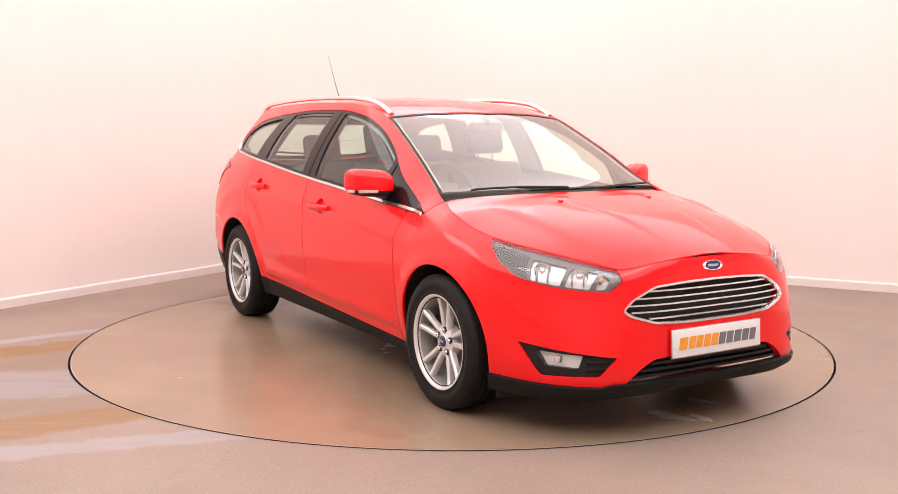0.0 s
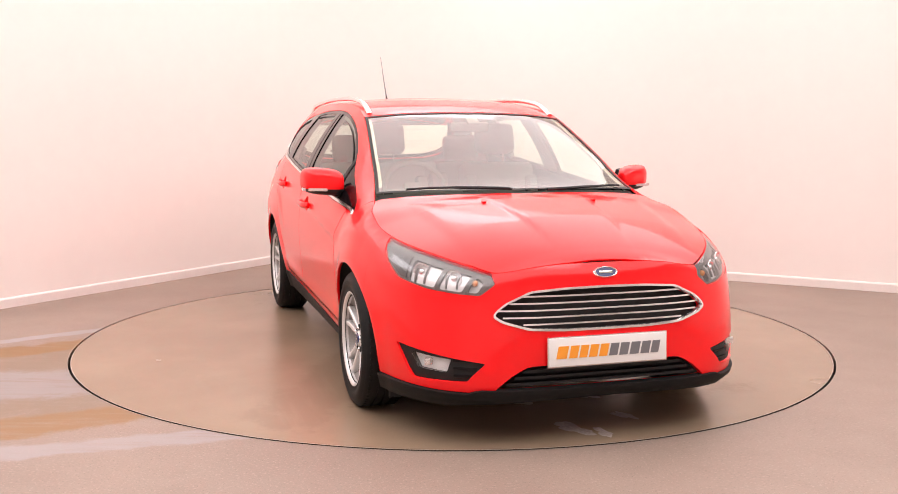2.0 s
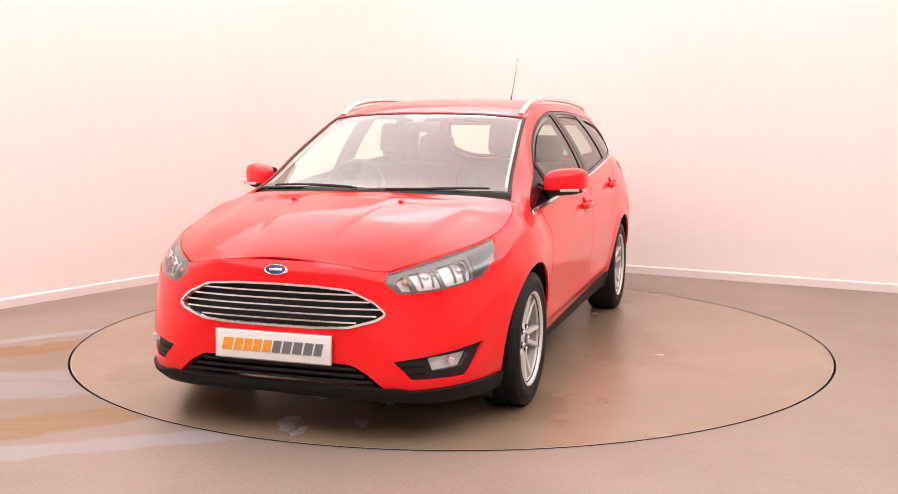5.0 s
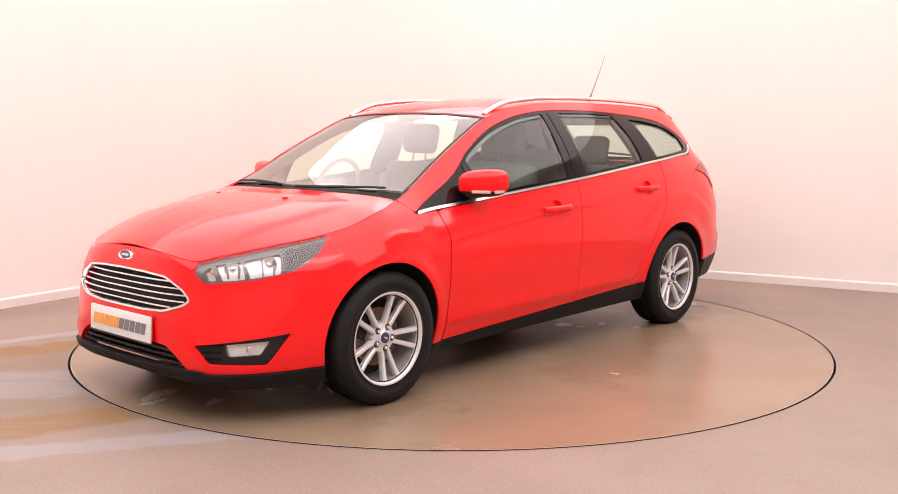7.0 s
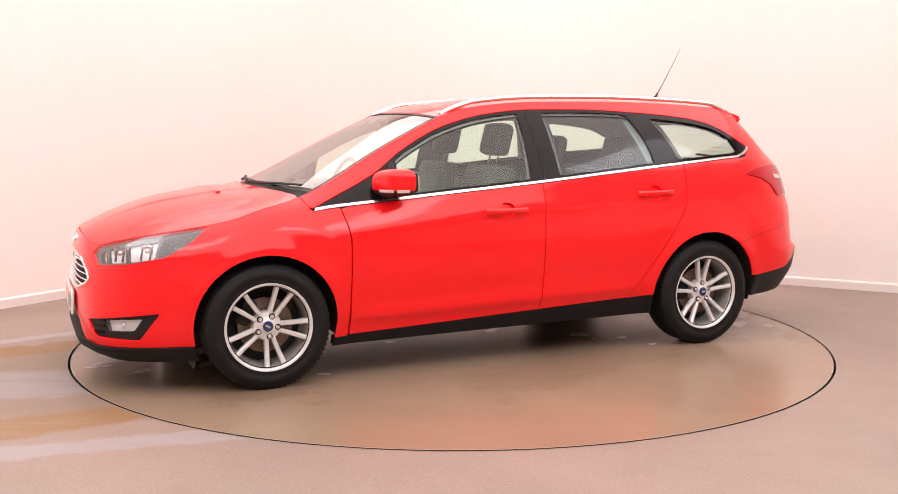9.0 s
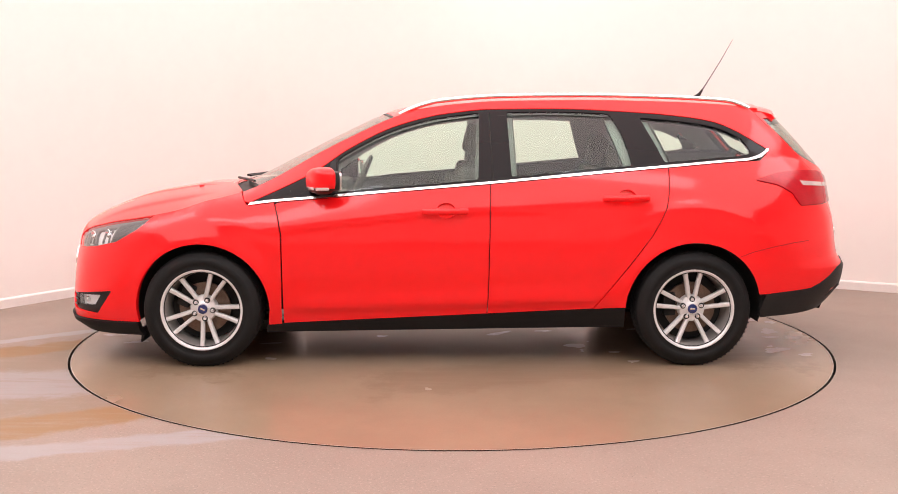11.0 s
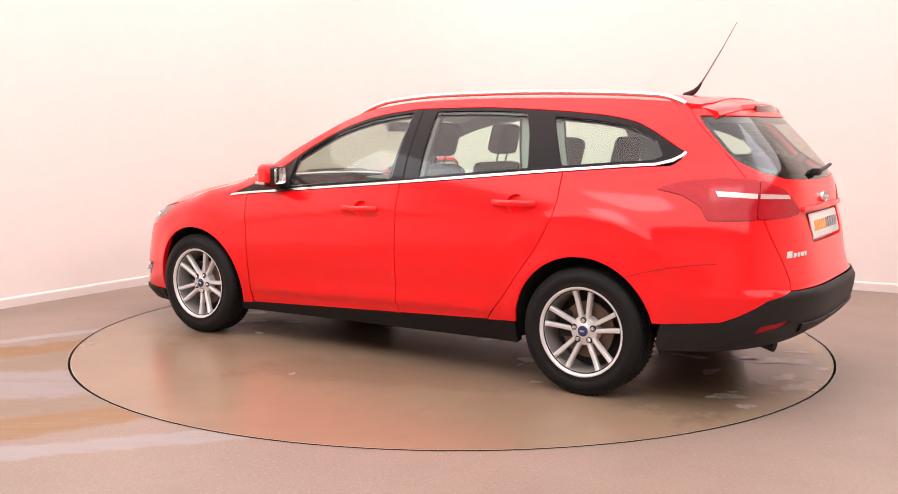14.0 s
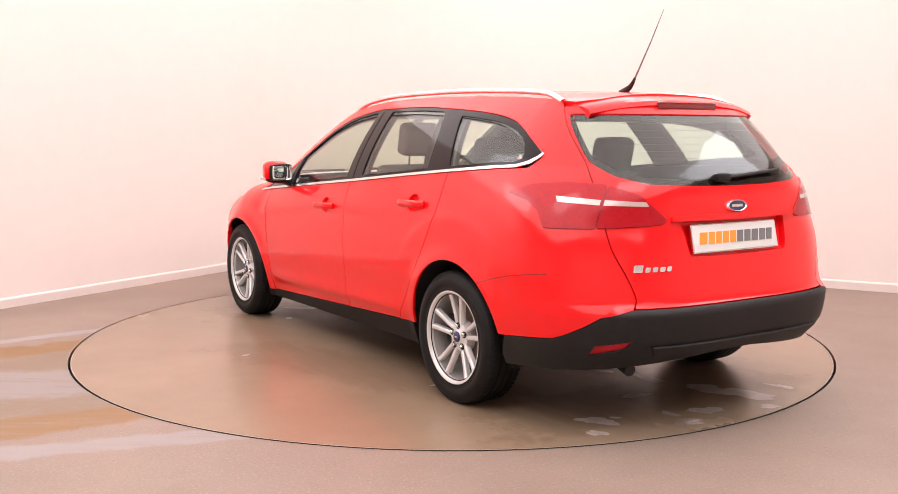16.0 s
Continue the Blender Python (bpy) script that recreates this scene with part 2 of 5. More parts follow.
_front_len, _rear_len = _end(FN, FM, FX, REF_F), _end(RN, RM, RX, REF_R)
UF = float(_front_len[-1])
UR = UF + FX - RX
UE = UR + float(_rear_len[-1])
hood_edge_z = curve([(0, 0.742), (0.2, 0.738), (0.36, 0.725), (0.46, 0.710), (0.53, 0.703), (0.65, 0.729), (0.87, 0.768), (1.1, 0.801), (1.3, 0.839), (UF - 0.02, 0.8845), (UF + 0.6, 1.0)])


def cant_z(u):
    """Height of the upper edge of the body's side band."""
    u = np.asarray(u, float)
    return np.where(u < UF - 0.02, hood_edge_z(u), cant_z_side(FX - (np.minimum(u, UE) - UF)))


def S(uv):
    """The side band of the body: u runs from the nose's middle along the left flank to the tail (negative: right), v is the height."""
    uv = np.asarray(uv, float)
    u, z = np.abs(uv[:, 0]), uv[:, 1]
    sign = np.where(uv[:, 0] < 0, -1.0, 1.0)
    cf, sf = np.ones_like(u), np.ones_like(u)
    fr, re = u < UF, u > UR
    ph = np.interp(u, _front_len, _phi)
    cf = np.where(fr, np.clip(np.cos(ph), 0, 1) ** (2 / FM), 0)
    sf = np.where(fr, np.sin(ph) ** (2 / FN), 1)
    ph2 = np.interp(UE - u, _rear_len, _phi)
    cr = np.where(re, np.clip(np.cos(ph2), 0, 1) ** (2 / RM), 0)
    sr = np.where(re, np.sin(ph2) ** (2 / RN), 1)
    xref = np.where(fr, FX + (REF_F - FX) * cf, np.where(re, RX + (REF_R - RX) * cr, FX - (u - UF)))
    x = np.where(fr, FX + (nose_x(z) - FX) * cf, np.where(re, RX + (tail_x(z) - RX) * cr, FX - (u - UF)))
    w, zb, yb = half_w(xref), belt_z(xref), belt_y(xref)
    zc, yc = cant_z(u), cant_y(xref)
    zb = np.minimum(zb, zc - 0.03)
    low = np.clip((0.66 - z) / 0.46, 0, 2)
    up = np.clip((z - 0.66) / np.maximum(zb - 0.66, 0.03), 0, 1)
    bumper = np.clip((np.maximum(xref - 1.5, -1.7 - xref)) / 0.3, 0, 1)
    y_low = w - (0.075 - 0.03 * bumper) * low ** 2
    y_mid = w - (w - yb) * up ** 2.2
    # a crease under the handles that rises to the rear
    zk = 0.735 + 0.10 * np.clip((0.98 - xref) / 0.9, 0, 1) + 0.03 * np.clip((0.08 - xref) / 1.0, 0, 1)
    dz = z - zk
    y_mid = y_mid + 0.0075 * np.exp(-(dz / np.where(dz > 0, 0.060, 0.020)) ** 2) * np.clip((1.02 - xref) / 0.10, 0, 1) * np.clip((xref + 1.2) / 0.9, 0, 1)
    t = np.clip((z - zb) / (zc - zb), 0, 1.2)
    glassy = 0.6 * t + 0.4 * t * t
    mixk = np.clip((xref - 0.98) / 0.2, 0, 1)
    mixk = mixk * mixk * (3 - 2 * mixk)
    y_top = yb + (yc - yb) * glassy
    y = np.where(z > zb, y_top, np.where(z > 0.66, y_mid, y_low))
    # front wings roll over into the bonnet in one sweep
    zs = zc - np.clip(zc - 0.58, 0.10, 0.26)
    tf = np.clip((z - zs) / (zc - zs), 0, 1)
    w_f = np.minimum(y_low, w)
    y_f = np.where(z > zs, (yc - 0.035) + (w_f - yc + 0.035) * (1 - 0.97 * tf ** 2.3) ** 0.55, w_f)
    y = y * (1 - mixk) + y_f * mixk
    # flared lips over the wheels
    for ax in (AXLE, -AXLE):
        r = np.hypot(xref - ax, z - HUB_Z)
        y = y + 0.012 * np.exp(-((r - 0.37) / 0.05) ** 2) * np.clip((0.88 - z) / 0.15, 0, 1)
        haunch, amount, top = (0.555, 0.0065, 0.98) if ax < 0 else (0.505, 0.004, 0.90)
        dr = r - haunch
        y = y + amount * np.exp(-(dr / np.where(dr > 0, 0.032, 0.090)) ** 2) * np.clip((z - 0.60) / 0.18, 0, 1) * np.clip((top - z) / 0.08, 0, 1)
    # door bottoms tuck in below a soft ridge
    zl = 0.315 + 0.05 * (0.9 - xref) / 1.8
    y = y + 0.014 * np.exp(-((z - zl) / np.where(z > zl, 0.060, 0.025)) ** 2) * np.clip((0.95 - np.abs(xref)) / 0.2, 0, 1)
    # bumper corners are squarer low down
    sf = sf ** (1 - 0.34 * np.clip((0.62 - z) / 0.32, 0, 1))
    return np.stack([x, sign * y * sf * sr, z], -1)


_eu = np.linspace(0, UE, 3000)
_edge = S(np.stack([_eu, cant_z(_eu)], -1))
_ex, _ey, _ez = _edge[::-1, 0], _edge[::-1, 1], _edge[::-1, 2]
mid_z = curve([(2.135, 0.742), (2.08, 0.778), (2.0, 0.812), (1.8, 0.872), (1.5, 0.928), (1.25, 0.966), (1.15, 0.995), (0.9, 1.118), (0.6, 1.268), (0.38, 1.368), (0.2, 1.418), (-0.1, 1.457),
               (-0.5, 1.475), (-1.0, 1.474), (-1.5, 1.458), (-1.9, 1.432)])


def T(xy):
    """The upper surface: bonnet, windscreen and roof, over x and y."""
    xy = np.asarray(xy, float)
    x, y = xy[:, 0], xy[:, 1]
    ye, ze = np.interp(x, _ex, _ey), np.interp(x, _ex, _ez)
    q = np.clip(np.abs(y) / np.maximum(ye, 1e-4), 0, 1.05)
    z = ze + (mid_z(x) - ze) * (1 - q ** 2.4)
    # a raised middle between two creases that draw together forwards, and soft shoulders beyond them
    ends = np.clip((2.06 - x) / 0.30, 0, 1) * np.clip((x - 1.27) / 0.16, 0, 1)
    crease = 0.255 - 0.085 * np.clip((x - 1.35) / 0.65, 0, 1)
    z = z + 0.0085 / (1 + np.exp(np.clip((np.abs(y) - crease) / 0.0065, -40, 40))) * ends
    shoulder = 0.600 - 0.100 * np.clip((x - 1.25) / 0.75, 0, 1)
    z = z + 0.010 / (1 + np.exp(np.clip((np.abs(y) - shoulder) / 0.013, -40, 40))) * ends
    return np.stack([x, y, z], -1)


def R(wv):
    """The tail, seen as w from its middle (positive to the left) and the height."""
    wv = np.asarray(wv, float)
    u = UE - np.abs(wv[:, 0])
    p = S(np.stack([u, wv[:, 1]], -1))
    p[:, 1] *= np.where(wv[:, 0] < 0, -1, 1)
    return p


def at_x(x, z):
    """u on the left flank at which the band has this x at this height."""
    us = np.linspace(0, UE, 3000)
    px = S(np.stack([us, np.full_like(us, z)], -1))[:, 0]
    return float(np.interp(-x, -px, us))


def at_y(y, z):
    """u at the nose at which the band has this y."""
    us = np.linspace(0, UF, 2000)
    py = S(np.stack([us, np.full_like(us, z)], -1))[:, 1]
    return float(np.interp(abs(y), np.maximum.accumulate(py), us)) * (1 if y >= 0 else -1)


def at_y_tail(y, z):
    ws = np.linspace(0, UE - UR + 0.3, 2000)
    py = R(np.stack([ws, np.full_like(ws, z)], -1))[:, 1]
    return float(np.interp(abs(y), np.maximum.accumulate(py), ws)) * (1 if y >= 0 else -1)


def flank(points):
    return [(at_x(x, z), z) for x, z in points]


def nose(points):
    return [(at_y(y, z), z) for y, z in points]


def rear(points):
    return [(at_y_tail(y, z), z) for y, z in points]


def arc(cx, cz, r, a0, a1, n=24):
    return [(cx + r * math.cos(radians(a0 + (a1 - a0) * i / n)), cz + r * math.sin(radians(a0 + (a1 - a0) * i / n))) for i in range(n + 1)]


def mirrored(loops):
    return [[(-u, v) for u, v in l] for l in loops]


def both(name, loops, material, parent, label="", f=None, **kw):
    """The same panel on the left and the right flank."""
    a = panel(name, loops, f or S, material, parent, label, **kw)
    b = panel(name, mirrored(loops), f or S, material, parent, label, **kw)
    return a, b

# ---------------------------------------------------------------- the room


def floor_material(name, base, bands, gloss, speck, blotch=0.25):
    m = bpy.data.materials.new(name)
    m.use_nodes = True
    nt = m.node_tree
    b = nt.nodes["Principled BSDF"]
    co = nt.nodes.new("ShaderNodeTexCoord")

    def node(kind, **vals):
        n = nt.nodes.new(kind)
        for k, v in vals.items():
            n.inputs[k].default_value = v
        return n

    def math_(op, a, c):
        n = nt.nodes.new("ShaderNodeMath")
        n.operation, n.use_clamp = op, False
        for i, v in enumerate((a, c)):
            if isinstance(v, (int, float)):
                n.inputs[i].default_value = v
            else:
                nt.links.new(v, n.inputs[i])
        return n.outputs[0]

    def remap(v, a, c, lo=0.0, hi=1.0):
        n = nt.nodes.new("ShaderNodeMapRange")
        n.interpolation_type = "SMOOTHSTEP"
        for i, x in enumerate((a, c, lo, hi)):
            n.inputs[i + 1].default_value = x
        nt.links.new(v, n.inputs[0])
        return n.outputs[0]

    def noise_(scale, detail=5.0, rough=0.6, stretch=None, turn=0.0):
        n = node("ShaderNodeTexNoise", Scale=scale, Detail=detail, Roughness=rough)
        mp = nt.nodes.new("ShaderNodeMapping")
        mp.inputs["Scale"].default_value = stretch or (1, 1, 1)
        mp.inputs["Rotation"].default_value = (0, 0, turn)
        nt.links.new(co.outputs["Object"], mp.inputs[0])
        nt.links.new(mp.outputs[0], n.inputs["Vector"])
        return n.outputs[0]

    def blend(fac, a, c):
        n = nt.nodes.new("ShaderNodeMix")
        n.data_type = "RGBA"
        nt.links.new(fac, n.inputs[0])
        for i, v in ((6, a), (7, c)):
            if isinstance(v, tuple):
                n.inputs[i].default_value = (*v, 1)
            else:
                nt.links.new(v, n.inputs[i])
        return n.outputs[2]

    dark = tuple(c * 0.92 for c in base)
    light = tuple(min(1, c * 1.06) for c in base)
    col = blend(remap(noise_(0.9, 6), 0.32, 0.68), dark, light)
    col = blend(math_("MULTIPLY", remap(noise_(5.5, 7, 0.7), 0.50, 0.80), blotch), col, tuple(c * 0.76 for c in base))
    col = blend(math_("MULTIPLY", remap(noise_(90, 3), 0.54, 0.70), speck), col, tuple(min(1, c * 1.45) for c in base))
    col = blend(math_("MULTIPLY", remap(noise_(120, 3), 0.56, 0.72), speck), col, tuple(c * 0.5 for c in base))
    for (cx, cy), turn, half, reach, colour, amount in bands:
        mp = nt.nodes.new("ShaderNodeMapping")
        mp.vector_type = "TEXTURE"
        mp.inputs["Location"].default_value = (cx, cy, 0)
        mp.inputs["Rotation"].default_value = (0, 0, radians(turn))
        nt.links.new(co.outputs["Object"], mp.inputs[0])
        sp = nt.nodes.new("ShaderNodeSeparateXYZ")
        nt.links.new(mp.outputs[0], sp.inputs[0])
        ragged = math_("MULTIPLY", math_("SUBTRACT", noise_(4.0, 6, 0.7), 0.5), half * 1.6)
        across = math_("ABSOLUTE", math_("ADD", sp.outputs[1], ragged), 0)
        along = math_("ABSOLUTE", math_("ADD", sp.outputs[0], math_("MULTIPLY", ragged, 3.0)), 0)
        f = math_("MULTIPLY", remap(across, half, half * 0.6), remap(along, reach, reach * 0.75))
        streak = remap(noise_(3.0, 6, 0.7, (0.6, 5.0, 1), -radians(turn)), 0.18, 0.55)
        f = math_("MULTIPLY", math_("MULTIPLY", f, streak), amount)
        col = blend(f, col, colour)
    nt.links.new(col, b.inputs["Base Color"])
    nt.links.new(remap(noise_(1.1, 4), 0.3, 0.7, gloss - 0.03, gloss + 0.05), b.inputs["Roughness"])
    bp = node("ShaderNodeBump", Strength=0.12, Distance=0.002)
    nt.links.new(noise_(180, 3), bp.inputs["Height"])
    nt.links.new(bp.outputs[0], b.inputs["Normal"])
    b.inputs["Specular IOR Level"].default_value = 0.45
    return m


FLOOR = floor_material("painted_concrete", (0.280, 0.211, 0.172), [
    ((-2.40, -1.20), 24, 0.95, 1.30, (0.228, 0.160, 0.108), 0.80),
    ((-2.62, -0.20), 38, 0.070, 0.62, (0.34, 0.315, 0.325), 0.80),
    ((-2.47, -0.50), 34, 0.15, 0.80, (0.255, 0.135, 0.048), 0.90),
    ((-2.10, -1.24), 12, 0.34, 0.80, (0.295, 0.265, 0.268), 0.75),
    ((-1.80, -1.92), 28, 0.19, 0.92, (0.255, 0.140, 0.055), 0.90),
    ((-1.45, -2.19), 18, 0.11, 1.00, (0.325, 0.295, 0.298), 0.72)], 0.50, 0.70, 0.42)
DISC = floor_material("turntable_coating", (0.292, 0.207, 0.140), [
    ((-0.5, 0.9), 20, 0.30, 1.1, (0.225, 0.150, 0.098), 0.5),
    ((0.9, -0.9), -30, 0.25, 0.9, (0.225, 0.152, 0.10), 0.4), ((1.3, 0.2), 80, 0.35, 0.9, (0.20, 0.135, 0.085), 0.6), ((-1.7, 0.0), 90, 0.35, 1.0, (0.20, 0.135, 0.085), 0.6)], 0.23, 0.10, 0.22)
WALL = mat("white_wall_paint", (0.86, 0.79, 0.745), 0.75, 0, 0, 1.2, 0.015, 0.05)
SKIRT = mat("skirting_gloss_paint", (0.80, 0.735, 0.70), 0.4, 0, 0, 8, 0.03)
GROOVE = mat("dark_gap", (0.02, 0.015, 0.012), 0.9)
STEEL_EDGE = mat("worn_steel_edge", (0.36, 0.29, 0.235), 0.5, 0.2, 0, 20, 0.2)
CEILING = mat("ceiling_paint", (0.80, 0.76, 0.72), 0.9, 0, 0, 1.5, 0.02)

DISC_R = 2.2387


def ring_mesh(name, r0, r1, z0, z1, material, n=192, parent=None):
    verts, faces = [], []
    for i in range(n):
        c, s = math.cos(2 * math.pi * i / n), math.sin(2 * math.pi * i / n)
        verts += [(r0 * c, r0 * s, z0), (r1 * c, r1 * s, z1)]
    for i in range(n):
        j = (i + 1) % n
        faces.append((2 * i, 2 * i + 1, 2 * j + 1, 2 * j))
    return obj(name, verts, faces, material, parent, smooth=False)


# floor with the round pit of the turntable
FAR = 9.0
n = 192
fv, ff = [], []
for i in range(n):
    a = 2 * math.pi * i / n
    c, s = math.cos(a), math.sin(a)
    k = FAR / max(abs(c), abs(s))
    fv += [(DISC_R * c + 0.008 * c, DISC_R * s + 0.008 * s, 0), (3.2 * c, 3.2 * s, 0), (k * c, k * s, 0), (DISC_R * c + 0.008 * c, DISC_R * s + 0.008 * s, -0.08)]
for i in range(n):
    o, p = 4 * i, 4 * ((i + 1) % n)
    ff += [(o, o + 1, p + 1, p), (o + 1, o + 2, p + 2, p + 1), (o + 3, o, p, p + 3)]
floor = tagged(obj("floor", fv, ff, FLOOR, smooth=False), "beige painted concrete floor with rusty and pale streaks", "floor", kind="structure")
tagged(ring_mesh("floor_trim", DISC_R + 0.008, DISC_R + 0.012, 0.0012, 0.0012, STEEL_EDGE), "worn steel ring round the turntable pit", "trim", kind="structure")
pit = ring_mesh("floor_pit", 0.0, DISC_R + 0.008, -0.078, -0.078, GROOVE)
tagged(pit, "dark pit under the turntable", "pit", kind="structure")


def wall(name, a, b, height, thick, material, label):
    """A straight wall from a to b, seen from its right-hand side."""
    a, b = Vector((*a, 0)), Vector((*b, 0))
    d = (b - a).normalized()
    out = Vector((-d.y, d.x, 0))
    bm = bmesh.new()
    q = [a, b, b + out * thick, a + out * thick]
    lo = [bm.verts.new(p) for p in q]
    hi = [bm.verts.new(p + Vector((0, 0, height))) for p in q]
    bm.faces.new(lo[::-1])
    bm.faces.new(hi)
    for i in range(4):
        bm.faces.new((lo[i], lo[(i + 1) % 4], hi[(i + 1) % 4], hi[i]))
    return tagged(part(name, bm, material, None, smooth=0), label, "wall", kind="structure")


def skirting(a, b, bend=None):
    a, b = Vector((*a, 0)), Vector((*b, 0))
    d = (b - a).normalized()
    inn = Vector((d.y, -d.x, 0))
    bm = bmesh.new()
    prof = [(0.0, 0.0), (0.016, 0.0), (0.016, 0.060), (0.012, 0.068), (0.003, 0.074), (0.0, 0.074)]
    ends = [[bm.verts.new(p + inn * (o + 0.001) + Vector((0, 0, z))) for o, z in prof] for p in (a, b)]
    for i in range(len(prof) - 1):
        bm.faces.new((ends[0][i], ends[0][i + 1], ends[1][i + 1], ends[1][i]))
    return tagged(part("baseboard", bm, SKIRT, None, smooth=0), "pale painted skirting board along the wall", "skirting", kind="structure")


# corner of the two walls behind the car
LD, RD = Vector((0.5262, 0.8504)), Vector((0.8800, -0.4750))
LP, RP = Vector((-2.615, 1.767)), Vector((2.615, 2.120))
cr = LD.x * (-RD.y) - LD.y * (-RD.x)
dp = RP - LP
s_ = (dp.x * (-RD.y) - dp.y * (-RD.x)) / cr
CORNER = LP + LD * s_
L_END, R_END = CORNER - LD * 10.5, CORNER + RD * 9.0
BL, BR = Vector((-6.0, -8.4)), Vector((6.2, -8.4))
# the two walls run into one another in a wide cove
COVE = 1.1
LT, RT = CORNER - LD * COVE, CORNER + RD * COVE
cove = [((1 - t) ** 2 * LT + 2 * t * (1 - t) * CORNER + t * t * RT) for t in [i / 20 for i in range(21)]]
wall("wall_left", L_END, LT, CEIL, 0.15, WALL, "plain white studio wall")
wall("wall_right", RT, R_END, CEIL, 0.15, WALL, "plain white studio wall")
bm = bmesh.new()
cols = [[bm.verts.new((p.x, p.y, z)) for z in (0, CEIL)] + [bm.verts.new((p.x + 0.05, p.y + 0.14, z)) for z in (CEIL, 0)] for p in cove]
for p, q in zip(cols, cols[1:]):
    for k in range(4):
        bm.faces.new((p[k], p[(k + 1) % 4], q[(k + 1) % 4], q[k]))
tagged(part("wall_cove", bm, WALL, None, smooth=40), "plain white curved studio wall", "wall", kind="structure")
wall("wall_side", R_END, BR, CEIL, 0.15, WALL, "plain white studio wall")
wall("wall_back", BR, BL, CEIL, 0.15, WALL, "plain white studio wall")
wall("wall_end", BL, L_END, CEIL, 0.15, WALL, "plain white studio wall")
for p, q in zip([L_END] + cove, cove + [R_END]):
    skirting(p, q)
ceiling = tagged(part("ceiling", box(20, 20, 0.1, (0, 0, CEIL + 0.05)), CEILING, None, smooth=0), "plain white ceiling", "ceiling", kind="structure")

# ---------------------------------------------------------------- the turntable
turntable = obj("turntable", [(0, 0, 0)] + [(DISC_R - 0.006) * Vector((math.cos(2 * math.pi * i / 192), math.sin(2 * math.pi * i / 192), 0)) for i in range(192)],
                [(0, 1 + i, 1 + (i + 1) % 192) for i in range(192)], DISC, smooth=False)
tagged(turntable, "round brown coated turntable set flush in the floor", "turntable")
ring_mesh("edge_ring", DISC_R - 0.010, DISC_R - 0.006, 0.0012, 0.0012, STEEL_EDGE, parent=turntable)
ring_mesh("edge_rim", DISC_R - 0.006, DISC_R - 0.006, 0.0, -0.06, GROOVE, parent=turntable)
# puddle colour: the white wall's reflection is painted in as a pale base
WET = mat("wet_patch_wall_sheen", (0.47, 0.39, 0.345), 0.20, 0, 0, 14, 0.3)
rng = random.Random(4)


def splash(cx, cy, rx, ry, turn):
    """A flat ragged puddle on the turntable, the wall's reflection put into its pale colour."""
    k = 28
    ph = [rng.uniform(0, 6.28) for _ in range(4)]
    verts = []
    for i in range(k):
        a = 2 * math.pi * i / k
        r = 1 + 0.22 * math.sin(2 * a + ph[0]) + 0.16 * math.sin(3 * a + ph[1]) + 0.12 * math.sin(5 * a + ph[2]) + 0.08 * math.sin(9 * a + ph[3])
        px, py = rx * r * math.cos(a), ry * r * math.sin(a)
        verts.append((cx + px * math.cos(turn) - py * math.sin(turn), cy + px * math.sin(turn) + py * math.cos(turn), 0.0015))
    o = obj("puddle_sheen", verts, [tuple(range(k))], WET, turntable, smooth=False, label="puddle with the pale wall reflection in its colour")
    return o

# ---------------------------------------------------------------- the car
car = tagged(new("estate_car"), "bright red five-door estate car with silver roof rails", "car")
GAP = 0.0027


arch_f = arc(AXLE, HUB_Z, 0.358, 0, 180)
arch_r = arc(-AXLE, HUB_Z, 0.366, 0, 180)
FLX, FRX = AXLE + 0.349, AXLE - 0.349
sill_top = curve([(0.98, 0.219), (-0.97, 0.315)])
sill_low = curve([(0.98, 0.178), (-0.97, 0.208)])
top_line = curve([(1.05, 0.888), (0.90, 0.955), (0.73, 1.040), (0.545, 1.165), (0.286, 1.290), (0.03, 1.355), (-0.243, 1.383), (-0.6, 1.387), (-0.947, 1.373), (-1.30, 1.345),
                  (-1.48, 1.312), (-1.60, 1.258), (-1.69, 1.205), (-1.745, 1.170)])


def run(fn, x0, x1, n=14, d=0.0):
    return [(x0 + (x1 - x0) * i / n, float(fn(x0 + (x1 - x0) * i / n)) + d) for i in range(n + 1)]


def belt(x):
    return belt_z(x)


# front end: one bumper skin with openings for lamps, grille and fog lamps
U_SHUT = [(1.560, 0.79), (1.575, 0.68), (1.590, 0.600)]
lamp_us = np.linspace(at_x(1.585, 0.80), at_y(0.475, 0.69), 18)
lamp_loop = ([(float(u), float(cant_z(u)) - 0.0016) for u in lamp_us] + nose([(0.453, 0.664), (0.515, 0.6165)])
             + flank([(2.02, 0.622), (1.93, 0.635), (1.795, 0.667), (1.69, 0.726)]))
lamp_loop = rounded(lamp_loop, 0.012, 2)
grille_loop = nose([(-0.477, 0.540), (-0.440, 0.515), (-0.33, 0.484), (-0.18, 0.477), (0.0, 0.476), (0.18, 0.477), (0.33, 0.484), (0.44, 0.515), (0.477, 0.540), (0.43, 0.585), (0.325, 0.634), (0.18, 0.645), (0, 0.648),
                    (-0.18, 0.645), (-0.325, 0.634), (-0.43, 0.585)])
grille_loop = rounded(grille_loop, 0.02, 3)
